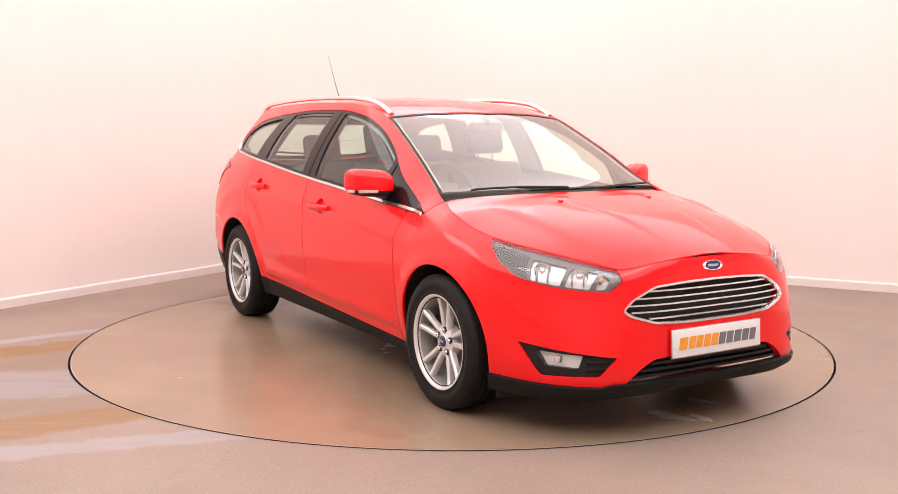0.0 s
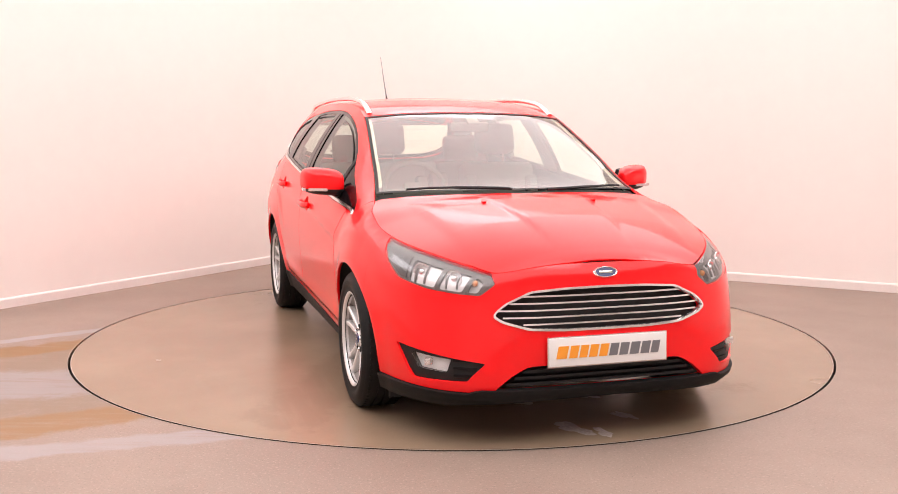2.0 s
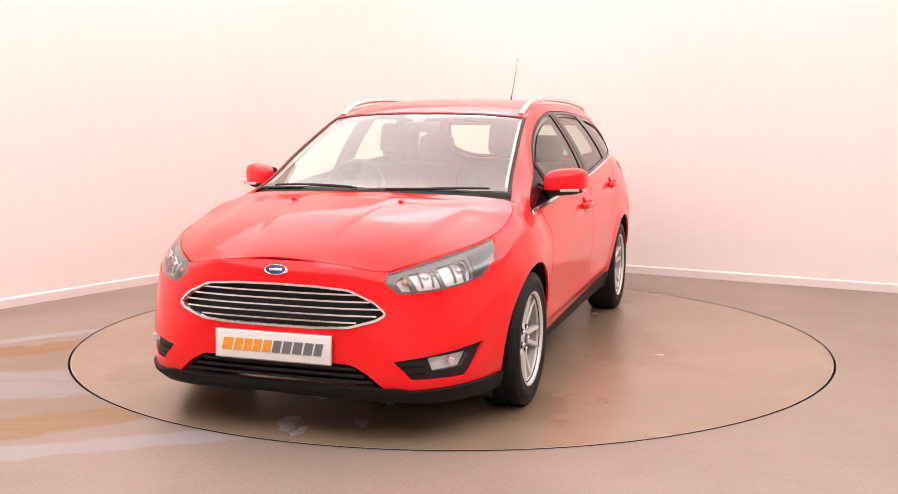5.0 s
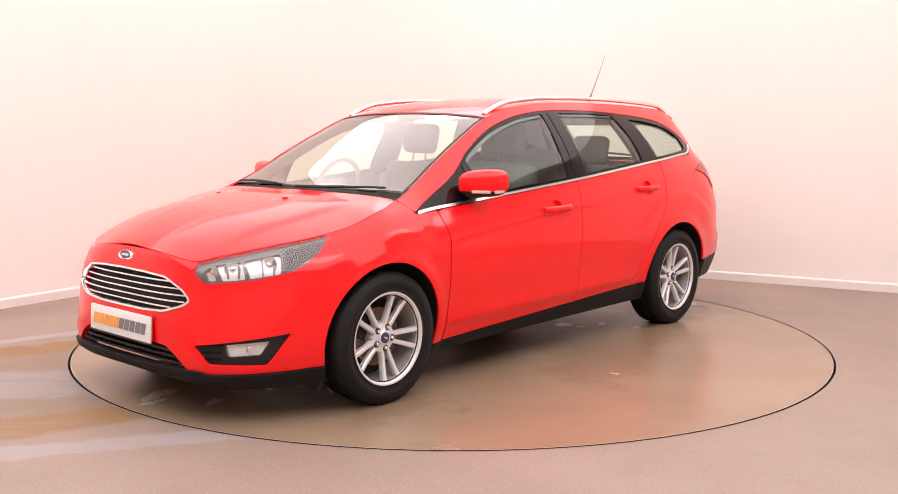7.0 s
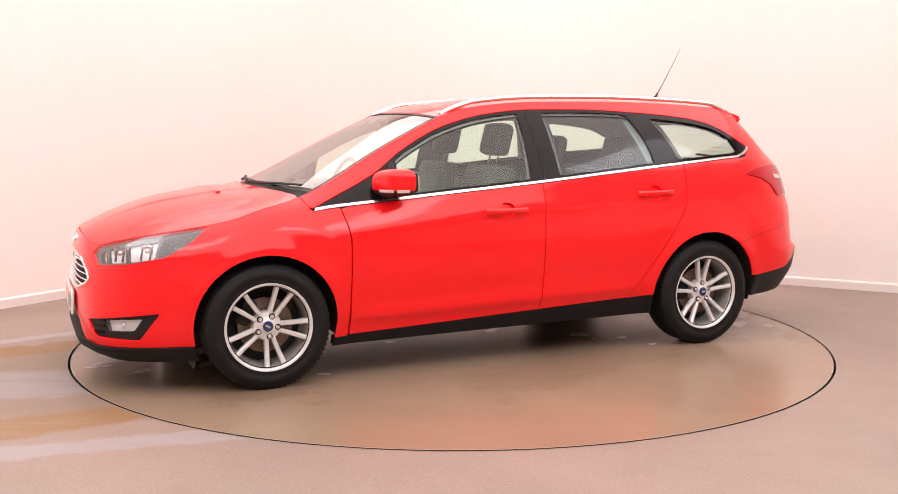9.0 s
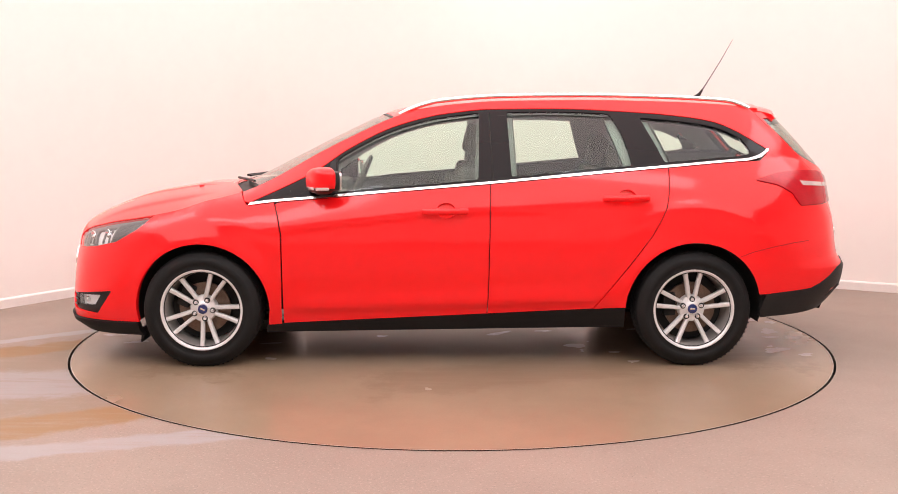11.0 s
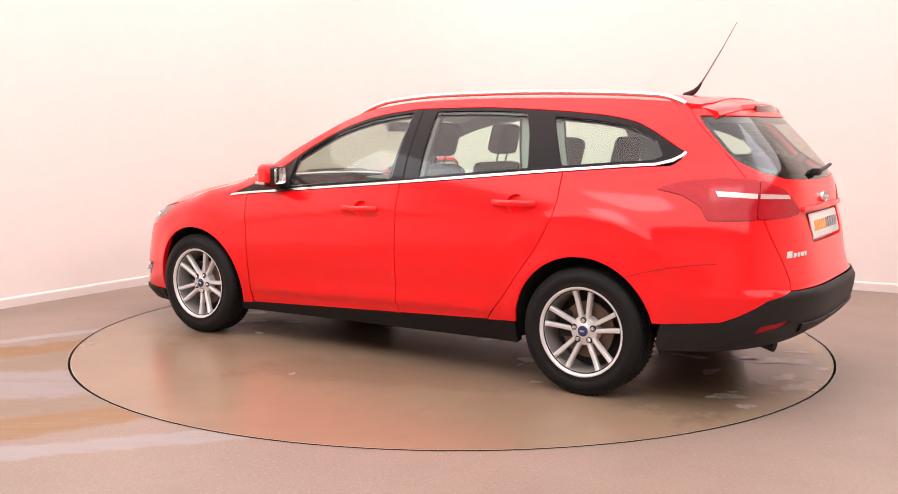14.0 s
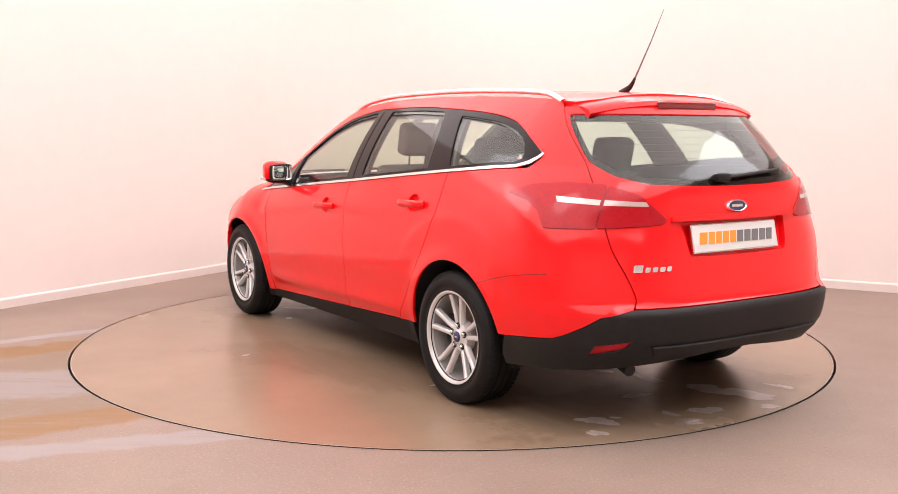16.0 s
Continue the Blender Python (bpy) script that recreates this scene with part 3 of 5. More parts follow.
mouth_loop = rounded(nose([(-0.475, 0.240), (0, 0.240), (0.475, 0.240), (0.34, 0.335), (0, 0.345), (-0.34, 0.335)]), 0.02, 3)
fog_loop = rounded(nose([(0.505, 0.352), (0.575, 0.276), (0.748, 0.268), (0.797, 0.402)]), 0.015, 3)

us = np.linspace(-at_x(1.560, 0.80), at_x(1.560, 0.80), 90)
bumper_top = [(float(u), float(cant_z(abs(u))) - 0.0006) for u in us]
JOINT = (1.583, HUB_Z + math.sqrt(0.358 ** 2 - 0.259 ** 2))
side_r = flank(U_SHUT[1:] + [JOINT]) + flank([p for p in arch_f if p[0] > 1.585 and p[1] > 0.24][::-1])
low_l = flank([(FLX, 0.238)])[0]
lip_us = np.linspace(low_l[0], -low_l[0], 40)
bumper_loop = bumper_top + side_r + [low_l]
bumper_loop += [(float(u), 0.238 - 0.008 * (1 - abs(u) / low_l[0])) for u in lip_us[1:-1]]
bumper_loop += [(-u, v) for u, v in [low_l] + side_r[::-1]]
front_bumper = panel("front_bumper", [bumper_loop, lamp_loop, mirrored([lamp_loop])[0], grille_loop, mouth_loop, fog_loop, mirrored([fog_loop])[0]], S, PAINT, car,
                     "glossy red front bumper", step=0.024, flange=0.03)

# black lip under the bumper
lip = [(float(u), 0.2355 - 0.008 * (1 - abs(u) / low_l[0]) + 0.014 * min(1.0, max(0.0, (0.50 - abs(u)) / 0.06))) for u in np.linspace(-low_l[0], low_l[0], 60)]
lip += [(float(u), 0.168 + 0.037 * max(0.0, 1 - abs(u) / 0.55) ** 0.5) for u in np.linspace(low_l[0] - 0.01, -low_l[0] + 0.01, 60)]
panel("front_lip", [lip], S, SILL_BLACK, car, "black plastic lower lip", step=0.03, lift=0.014, flange=0.035)

# grille: dark mesh behind, chrome frame and bars
panel("grille_back", [grille_loop], S, DARK, front_bumper, step=0.03, lift=-0.035, flange=0)
gl = np.array(densify(grille_loop, 0.02))


def grow(loop, d):
    a = np.array(loop)
    t = np.roll(a, -1, 0) - np.roll(a, 1, 0)
    t /= np.maximum(np.linalg.norm(t, axis=1), 1e-9)[:, None]
    nn = np.stack([t[:, 1], -t[:, 0]], -1)
    area = np.sum(a[:, 0] * np.roll(a[:, 1], -1) - np.roll(a[:, 0], -1) * a[:, 1])
    return [tuple(p) for p in a + nn * d * (1 if area > 0 else -1)]


panel("grille_frame", [grow(gl, 0.003), grow(gl, -0.006)], S, CHROME, front_bumper, "chrome grille surround", step=0.012, lift=0.005, flange=0.02)
for zz in (0.504, 0.532, 0.560, 0.588, 0.616):
    inn = np.array(grow(gl, -0.009))
    ulim = max([u for (u, v), (u2, v2) in zip(inn, np.roll(inn, -1, 0)) if (v - zz) * (v2 - zz) <= 0] + [0.1])
    bar = [(float(u), zz + 0.0033) for u in np.linspace(-ulim, ulim, 40)] + [(float(u), zz - 0.0033) for u in np.linspace(ulim, -ulim, 40)]
    panel("grille_bar", [bar], S, CHROME, front_bumper, "chrome grille bar", step=0.02, lift=-0.008, flange=0.007)

# lower intake
panel("intake_back", [mouth_loop], S, DARK, front_bumper, step=0.04, lift=-0.05, flange=0)
for zz in (0.262, 0.288, 0.314):
    hw = 0.475 - 0.135 * (zz - 0.24) / 0.1 - 0.02
    bar = [(at_y(y, zz), zz + 0.005) for y in np.linspace(-hw, hw, 30)] + [(at_y(y, zz), zz - 0.005) for y in np.linspace(hw, -hw, 30)]
    panel("intake_bar", [bar], S, BLACK, front_bumper, "black intake bar", step=0.03, lift=-0.012, flange=0.025)

# fog lamp bezels and lamps
fog_lamp_loop = rounded(nose([(0.632, 0.362), (0.650, 0.310), (0.738, 0.314), (0.758, 0.373)]), 0.008, 3)
for side in (1, -1):
    lp = [fog_loop] if side > 0 else mirrored([fog_loop])
    fl = fog_lamp_loop if side > 0 else mirrored([fog_lamp_loop])[0]
    bez = panel("fog_bezel", [lp[0], fl], S, BLACK, front_bumper, "black fog lamp bezel", step=0.02, lift=-0.012, flange=0.015)
    for zz in (0.30, 0.33, 0.36):
        st = [(at_y(0.53 + (0.36 - zz) * 0.4, zz), zz + 0.004), (at_y(0.625, zz), zz + 0.004), (at_y(0.625, zz), zz - 0.004), (at_y(0.53 + (0.36 - zz) * 0.4, zz), zz - 0.004)]
        panel("bezel_rib", [st if side > 0 else mirrored([st])[0]], S, GLOSS_BLACK, bez, step=0.03, lift=-0.004, flange=0.008)
    fog = panel("fog_lamp", [fl], S, REFLECTOR, front_bumper, "clear fog lamp with bright reflector", step=0.02, lift=-0.03, flange=0)
    panel("fog_lens", [fl], S, CLEAR, fog, step=0.02, lift=-0.006, flange=0.006)
    c = S(np.array([[side * at_y(0.70, 0.343), 0.343]]))[0]
    part("bulb", box(0.012, 0.035, 0.03, (c[0] - 0.012, c[1], c[2]), 0.005), CHROME, fog)

# headlamps
refl_out = rounded(flank([(1.815, 0.748), (1.945, 0.722), (1.955, 0.640), (1.845, 0.660)]), 0.012, 3)
refl_mid = rounded(flank([(1.960, 0.718), (2.033, 0.699), (2.038, 0.629), (1.968, 0.638)]), 0.012, 3)
refl_in = rounded(flank([(2.045, 0.693)]) + nose([(0.497, 0.668), (0.525, 0.628)]) + flank([(2.050, 0.629)]), 0.010, 3)
lamp_tip = flank([(1.60, 0.793), (1.70, 0.776), (1.795, 0.754), (1.832, 0.668), (1.80, 0.675), (1.695, 0.731)])
for side in (1, -1):
    def sd(l):
        return l if side > 0 else mirrored([l])[0]
    hl = panel("headlamp", [sd(lamp_loop)], S, LAMP_GREY, car, "clear wraparound headlamp with chrome reflectors", step=0.025, lift=-0.055, flange=0)
    deck = panel("bezel", [sd(grow(densify(lamp_loop, 0.02), -0.002)), sd(refl_out), sd(refl_mid), sd(refl_in)], S, LAMP_GREY, hl, "dark grey lamp bezel", step=0.02, lift=-0.016, flange=0.03)
    panel("dark_tip", [sd(lamp_tip)], S, LAMP_DARK, hl, "dark grey rear bezel", step=0.02, lift=-0.011, flange=0.02)
    for lp, cx, cz in ((refl_out, 1.885, 0.692), (refl_mid, 2.0, 0.675)):
        bowl = panel("reflector", [sd(lp)], S, REFLECTOR, hl, "bright chrome reflector", step=0.015, lift=-0.030, flange=0)
        c = S(np.array([[side * at_x(cx, cz), cz]]))[0]
        nrm = Vector((0.75, side * 0.6, 0)).normalized()
        bm = bmesh.new()
        bmesh.ops.create_uvsphere(bm, u_segments=16, v_segments=10, radius=0.015)
        bmesh.ops.translate(bm, verts=bm.verts[:], vec=Vector(c) - nrm * 0.034)
        part("bulb_cap", bm, CHROME, bowl)
        dish = lathe([(0.012, -0.020), (0.020, -0.017), (0.028, -0.010), (0.033, 0.0), (0.036, 0.001), (0.036, -0.004)], 28)
        bmesh.ops.transform(dish, matrix=Matrix.Translation(Vector(c) - nrm * 0.024) @ Vector((0, 1, 0)).rotation_difference(nrm).to_matrix().to_4x4(), verts=dish.verts[:])
        part("dish", dish, CHROME, bowl, "round chrome dish")
        vmin, vmax = min(v for u, v in lp), max(v for u, v in lp)
        for k in range(2):
            u0 = side * (at_x(cx, cz) + (k - 0.5) * 0.05)
            rib = [(u0 - 0.003, vmin + 0.012), (u0 + 0.003, vmin + 0.012), (u0 + 0.009 * side, vmax - 0.012), (u0 + 0.009 * side - 0.006, vmax - 0.012)]
            panel("rib", [rib], S, LAMP_GREY, bowl, step=0.02, lift=-0.020, flange=0.010)
    ind = panel("indicator", [sd(refl_in)], S, REFLECTOR, hl, "indicator with amber bulb", step=0.015, lift=-0.04, flange=0)
    c = S(np.array([[side * at_y(0.53, 0.66), 0.66]]))[0]
    bm = bmesh.new()
    bmesh.ops.create_uvsphere(bm, u_segments=12, v_segments=8, radius=0.014)
    bmesh.ops.translate(bm, verts=bm.verts[:], vec=(c[0] - 0.03, c[1] - 0.01 * side, c[2]))
    part("amber_bulb", bm, AMBER, ind)
    panel("lens", [sd(lamp_loop)], S, CLEAR, hl, "clear plastic lens", step=0.02, lift=-0.003, flange=0.004)

# front wings
wing = [(1.560 - 0.0008, float(hood_edge_z(at_x(1.56, 0.8))) - 0.0006)] + [(1.575 - 0.0008, 0.68), (1.590 - 0.0008, 0.600), (JOINT[0] - 0.0008, JOINT[1])]
wing += [p for p in arch_f if p[0] <= 1.580 and (p[0] > AXLE or p[1] > 0.24)] + [(FRX, 0.221), (0.905, 0.224), (0.899, 0.45), (0.899, 0.716), (0.915, 0.80), (0.938, 0.8815),
         (1.00, 0.875), (1.07, 0.8665), (1.088, 0.875), (1.098, 0.889)]
wing_uv = flank(wing) + [(float(u), float(cant_z(u)) - 0.0006) for u in np.linspace(at_x(1.125, 0.93), at_x(1.56, 0.8), 24)][:-1]
both("front_wing", [wing_uv], PAINT, car, "glossy red front wing", step=0.022)


# doors with a dished grip behind each handle
def ellipse(cx, cz, rx, rz, k=20):
    return [(cx + rx * math.cos(2 * math.pi * i / k), cz + rz * math.sin(2 * math.pi * i / k)) for i in range(k)]


B_LINE = [(-0.207, 0.268), (-0.214, 0.45), (-0.217, 0.66), (-0.220, 0.85), (-0.222, 0.975)]
front_door = [(0.893, float(sill_top(0.89)) + 0.006), (0.892, 0.45), (0.892, 0.716), (0.908, 0.80), (0.930, 0.876)] + run(belt, 0.90, -0.218, 14, -0.012) + [(x + GAP, z) for x, z in B_LINE[::-1]]
front_door += run(sill_top, -0.20, 0.88, 10, 0.006)
R_LINE = [(-1.182, 1.07), (-1.180, 0.95), (-1.164, 0.865), (-1.130, 0.79), (-1.085, 0.71), (-1.027, 0.629), (-0.95, 0.525), (-0.87, 0.42), (-0.782, 0.311)]
rear_door = [(x - GAP, z) for x, z in B_LINE] + run(belt, -0.225, -1.178, 12, -0.012) + [(x + GAP, z) for x, z in R_LINE[1:]] + run(sill_top, -0.775, -0.215, 6, 0.006)
for nm, loop, (cx, cz), lab in (("front_door", front_door, (0.022, 0.840), "glossy red front door"), ("rear_door", rear_door, (-0.945, 0.912), "glossy red rear door")):
    cup = flank(ellipse(cx - 0.005, cz + 0.004, 0.052, 0.043))
    pair = both(nm, [flank(loop), cup], PAINT, car, lab, step=0.022, flange=0.025)
    for side, door in zip((1, -1), pair):
        cp = cup if side > 0 else mirrored([cup])[0]
        panel("grip_recess", [cp], S, PAINT, door, step=0.02, lift=-0.024, flange=0)
        path = []
        for i in range(13):
            t = i / 12
            x = cx + 0.118 - 0.236 * t
            p = S(np.array([[at_x(x, cz), cz + 0.004 * t]]))[0]
            path.append((p[0], side * (p[1] + 0.008 + 0.026 * min(1, 4 * t, 4 * (1 - t)) ** 0.6), p[2]))
        part("door_handle", tube(path, 0.012, 10, 0.0175), PAINT, door, "red grip handle", smooth=60)

# rear quarter, roof side and screen pillar as one pressing
quarter = [(x - GAP, z) for x, z in R_LINE[::-1]]
uq = [(at_x(x, z), z) for x, z in quarter]
uq += [(at_x(x, z), z) for x, z in run(belt, -1.19, -1.70, 8, -0.012)]
uq += flank([(-1.748, 1.150), (-1.756, 1.170)])
uq += [(at_x(x, z), z) for x, z in run(top_line, -1.752, 1.045, 60, 0.006)]
uq += flank([(1.075, 0.884), (1.098, 0.892)])
uq += [(float(u), float(cant_z(u)) - 0.001) for u in np.linspace(at_x(1.118, 0.93), at_x(-1.69, 1.39), 70)]
X_SEAM = curve([(1.40, -1.700), (1.337, -1.748), (1.141, -1.942), (1.00, -2.060), (0.867, -2.112), (0.70, -2.180), (0.55, -2.228)])
seam = [(at_x(float(X_SEAM(z)), z), z) for z in np.linspace(1.37, 0.555, 28)]
seam = [(u - GAP, v) for u, v in seam]
uq += [(u, v) for u, v in seam]
black_line = [(at_x(-2.10, 0.475), 0.478), (at_x(-2.03, 0.44), 0.440), (at_x(-1.98, 0.425), 0.420), (at_x(-1.72, 0.392), 0.394)]
uq += [(at_x(-2.16, 0.52), 0.522)] + black_line
uq += [(at_x(x, z), z) for x, z in arc(-AXLE, HUB_Z, 0.366, 167, 14, 34) if not (x > -AXLE and z < 0.40)]
uq += flank([(-0.963, 0.385), (-0.957, 0.320), (-0.79, 0.309)])
quarters = both("rear_quarter", [uq], PAINT, car, "glossy red rear quarter and roof side", step=0.022)
joint = [(-1.556, 0.600), (-1.64, 0.628), (-1.75, 0.655), (-1.86, 0.674), (-1.955, 0.684)]
joint_loop = flank([(x, z + 0.0013) for x, z in joint] + [(x, z - 0.0013) for x, z in joint[::-1]])
for side, quarter_panel in zip((1, -1), quarters):
    panel("bumper_joint", [joint_loop if side > 0 else mirrored([joint_loop])[0]], S, DEEP_RED, quarter_panel, "dark joint line", step=0.05, lift=0.0012, flange=0)

# rear bumper, black

def w_of(u):
    return UE - u


pts = [(w_of(u), v - 0.003) for u, v in black_line[::-1]] + [(w_of(at_x(-2.16, 0.52)), 0.519), (w_of(seam[-1][0]), 0.552)]
top = pts + [(-w, v) for w, v in pts[::-1]]
arch_side = [(w_of(at_x(-1.692, 0.30)), 0.30), (w_of(at_x(-1.70, 0.262)), 0.262)]
bottom = [(-w, v) for w, v in arch_side] + [(float(w), 0.262 + 0.085 * (1 - abs(w) / arch_side[0][0]) ** 1.1) for w in np.linspace(-arch_side[1][0] + 0.06, arch_side[1][0] - 0.06, 40)] + arch_side[::-1]
refl_loop = rounded([(w_of(at_x(-2.105, 0.37)), 0.358), (w_of(at_x(-2.13, 0.40)), 0.404), (at_y_tail(0.595, 0.42), 0.426), (at_y_tail(0.625, 0.39), 0.386)], 0.006, 2)
rear_bumper = panel("rear_bumper", [top + bottom, refl_loop, mirrored([refl_loop])[0]], R, BLACK, car, "black plastic rear bumper", step=0.03, flange=0.03, flip=True, lift=0.002)
for l in (refl_loop, mirrored([refl_loop])[0]):
    panel("reflector", [l], R, TAIL_RED, rear_bumper, "red bumper reflector", step=0.02, flange=0, flip=True, lift=-0.006)
low_panel = [(float(w), 0.400) for w in np.linspace(-0.56, 0.56, 30)] + [(float(w), 0.352) for w in np.linspace(0.52, -0.52, 30)]
panel("lower_valance", [low_panel], R, BLACK, rear_bumper, "black lower valance", step=0.03, flange=0.012, flip=True, lift=0.012)

# tailgate with its window
half_g = [(w_of(at_x(-1.758, 1.345)), 1.345), (w_of(at_x(-1.862, 1.235)), 1.235), (w_of(at_x(-1.956, 1.138)), 1.138), (at_y_tail(0.570, 1.085), 1.085), (at_y_tail(0.46, 1.052), 1.052), (at_y_tail(0.2, 1.041), 1.041)]
glass_tg = half_g + [(0.0, 1.039)] + [(-w, v) for w, v in half_g[::-1]]
glass_tg = rounded(glass_tg, 0.03, 3)
tg_edge = [(w_of(at_x(float(X_SEAM(z)), z)) - GAP, z) for z in np.linspace(0.558, 1.372, 30)]
tg_top = [(float(w), 1.376 + 0.0 * w) for w in np.linspace(tg_edge[-1][0], -tg_edge[-1][0], 24)]
tg = tg_edge + tg_top + [(-w, v) for w, v in tg_edge[::-1]]
recess = [(at_y_tail(y, z), z) for y, z in ((0.325, 0.898), (0.300, 0.752), (0.0, 0.748), (-0.300, 0.752), (-0.325, 0.898), (0.0, 0.902))]
recess = rounded(recess, 0.02, 3)
tailgate = panel("tailgate", [tg, glass_tg, recess], R, PAINT, car, "glossy red tailgate", step=0.025, flip=True, flange=0.034)
panel("plate_recess", [grow(densify(recess, 0.03), 0.004)], R, PAINT, tailgate, "red recess behind the plate", step=0.04, flip=True, lift=-0.031, flange=0)
panel("rear_window", [grow(densify(glass_tg, 0.03), -0.002)], R, REAR_GLASS, tailgate, "tinted rear window", step=0.04, flip=True, lift=-0.005, flange=0)
panel("window_border", [grow(densify(glass_tg, 0.03), -0.001), grow(densify(glass_tg, 0.03), -0.030)], R, GLOSS_BLACK, tailgate, "black printed glass border", step=0.02, flip=True, lift=-0.008, flange=0)
panel("window_surround", [grow(densify(glass_tg, 0.03), 0.05), grow(densify(glass_tg, 0.03), -0.004)], R, TRIM_DARK, tailgate, "dark tailgate lining", step=0.03, flip=True, lift=-0.033, flange=0)
for k in range(7):
    zz = 1.13 + 0.030 * k
    wl = at_y_tail(0.47, zz)
    panel("heater_line", [[(-wl, zz), (wl, zz), (wl, zz + 0.0014), (-wl, zz + 0.0014)]], R, TRIM_DARK, tailgate, step=0.05, flip=True, lift=-0.010, flange=0)

# tail lamps: a lens on the quarter and one on the tailgate
for side in (1, -1):
    seam_w = at_y_tail(0.650, 0.97)
    outer = [(at_x(-1.655, 1.008), 1.008), (at_x(-1.78, 0.985), 0.982), (at_x(-1.86, 0.94), 0.938), (at_x(-1.905, 0.872), 0.872)]
    outer += [(UE - seam_w - 0.002, 0.874), (UE - seam_w - 0.002 + 0.010, 1.050), (at_x(-1.93, 1.056), 1.058), (at_x(-1.78, 1.04), 1.044)]
    outer = [(w_of(u) * side, v) for u, v in outer]
    inner = [(seam_w - 0.003, 0.876), (seam_w - 0.003 - 0.010, 1.047), (at_y_tail(0.505, 1.008), 1.008), (at_y_tail(0.44, 0.945), 0.945), (at_y_tail(0.395, 0.903), 0.903), (at_y_tail(0.42, 0.888), 0.888)]
    inner = [(w * side, v) for w, v in inner]
    strip_o = [(w_of(at_x(-1.915, 0.995)) * side, 1.000), ((seam_w + 0.004) * side, 0.988), ((seam_w + 0.004) * side, 0.967), (w_of(at_x(-1.930, 0.975)) * side, 0.977)]
    strip_i = [((seam_w - 0.012) * side, 0.988), (at_y_tail(0.485, 0.983) * side, 0.980), (at_y_tail(0.475, 0.968) * side, 0.962), ((seam_w - 0.012) * side, 0.967)]
    for lp in (outer, inner):
        panel("lamp_gasket", [grow(densify(rounded(lp, 0.012, 3), 0.02), 0.002)], R, DEEP_RED, car if lp is outer else tailgate, step=0.03, flip=True, lift=0.0012, flange=0)
    tl = panel("tail_lamp", [rounded(outer, 0.012, 3)], R, TAIL_RED, car, "red wraparound tail lamp lens", step=0.02, flip=True, lift=0.007, flange=0.014)
    panel("clear_strip", [strip_o], R, TAIL_WHITE, tl, "clear reversing strip", step=0.02, flip=True, lift=0.009, flange=0.004)
    tl2 = panel("tail_lamp", [rounded(inner, 0.012, 3)], R, TAIL_RED, tailgate, "red tail lamp lens on the tailgate", step=0.02, flip=True, lift=0.007, flange=0.014)
    panel("clear_strip", [strip_i], R, TAIL_WHITE, tl2, "clear reversing strip", step=0.02, flip=True, lift=0.009, flange=0.004)

# plate shelf on the tailgate: an overhanging ledge and the plate below it
ledge = [(float(w), 0.922 - 0.01 * abs(w)) for w in np.linspace(-0.42, 0.42, 24)] + [(float(w), 0.893 + 0.01 * abs(w)) for w in np.linspace(0.42, -0.42, 24)]
panel("plate_ledge", [ledge], R, PAINT, tailgate, "red ledge over the plate", step=0.02, flip=True, lift=0.020, flange=0.022)

# spoiler over the rear window
bm = bmesh.new()
rows = []
for x, dz in ((-1.70, 0.0), (-1.78, 0.002), (-1.86, 0.001), (-1.905, -0.005), (-1.917, -0.022), (-1.90, -0.046), (-1.86, -0.064), (-1.80, -0.080)):
    row = []
    for i in range(33):
        q = -1 + i / 16
        y = (0.528 + 0.06 * (x + 1.70)) * q
        xx = x + 0.07 * abs(q) ** 3.0 if x < -1.72 else x + 0.03 * abs(q) ** 2
        zz = 1.447 - 0.17 * (-1.70 - x) - 0.044 * abs(q) ** 2.6 + dz
        row.append(bm.verts.new((xx, y, zz)))
    rows.append(row)
for a, b in zip(rows, rows[1:]):
    for i in range(32):
        bm.faces.new((a[i], a[i + 1], b[i + 1], b[i]))
for i in (0, 32):
    bm.faces.new([r[i] for r in rows])
spoiler = part("roof_spoiler", bm, PAINT, car, "red roof spoiler", smooth=40)
part("brake_light", box(0.03, 0.37, 0.034, (-1.908, 0, 1.383), 0.010), DEEP_RED, spoiler, "dark red high brake light")

# sills
sill = run(sill_top, 0.985, -0.955, 24, 0.002) + run(sill_low, -0.955, 0.985, 24)
both("sill", [flank(sill)], SILL_BLACK, car, "black plastic sill", step=0.03, lift=0.004, flange=0.04)

# side windows: black frame, glass, chrome strip
dlo = run(lambda x: belt(x) + 0.004, 1.06, -1.64, 40) + [(-1.70, 1.138), (-1.742, 1.166)] + run(top_line, -1.738, 1.05, 70, 0.003)
g_front = run(lambda x: belt(x) + 0.018, 0.600, -0.157, 14) + run(lambda x: top_line(x) - 0.011, -0.168, 0.600, 18)
g_rear = run(lambda x: belt(x) + 0.018, -0.335, -0.985, 14) + [(-0.975, 1.14), (-0.945, 1.25), (-0.905, 1.330)] + run(lambda x: top_line(x) - 0.011, -0.880, -0.318, 12)
g_quart = run(lambda x: belt(x) + 0.020, -1.165, -1.60, 10) + [(-1.655, 1.155), (-1.640, 1.185)] + run(lambda x: top_line(x) - 0.022, -1.61, -1.05, 20)
g_sets = [rounded(flank(g), 0.015, 2) for g in (g_front, g_rear, g_quart)]
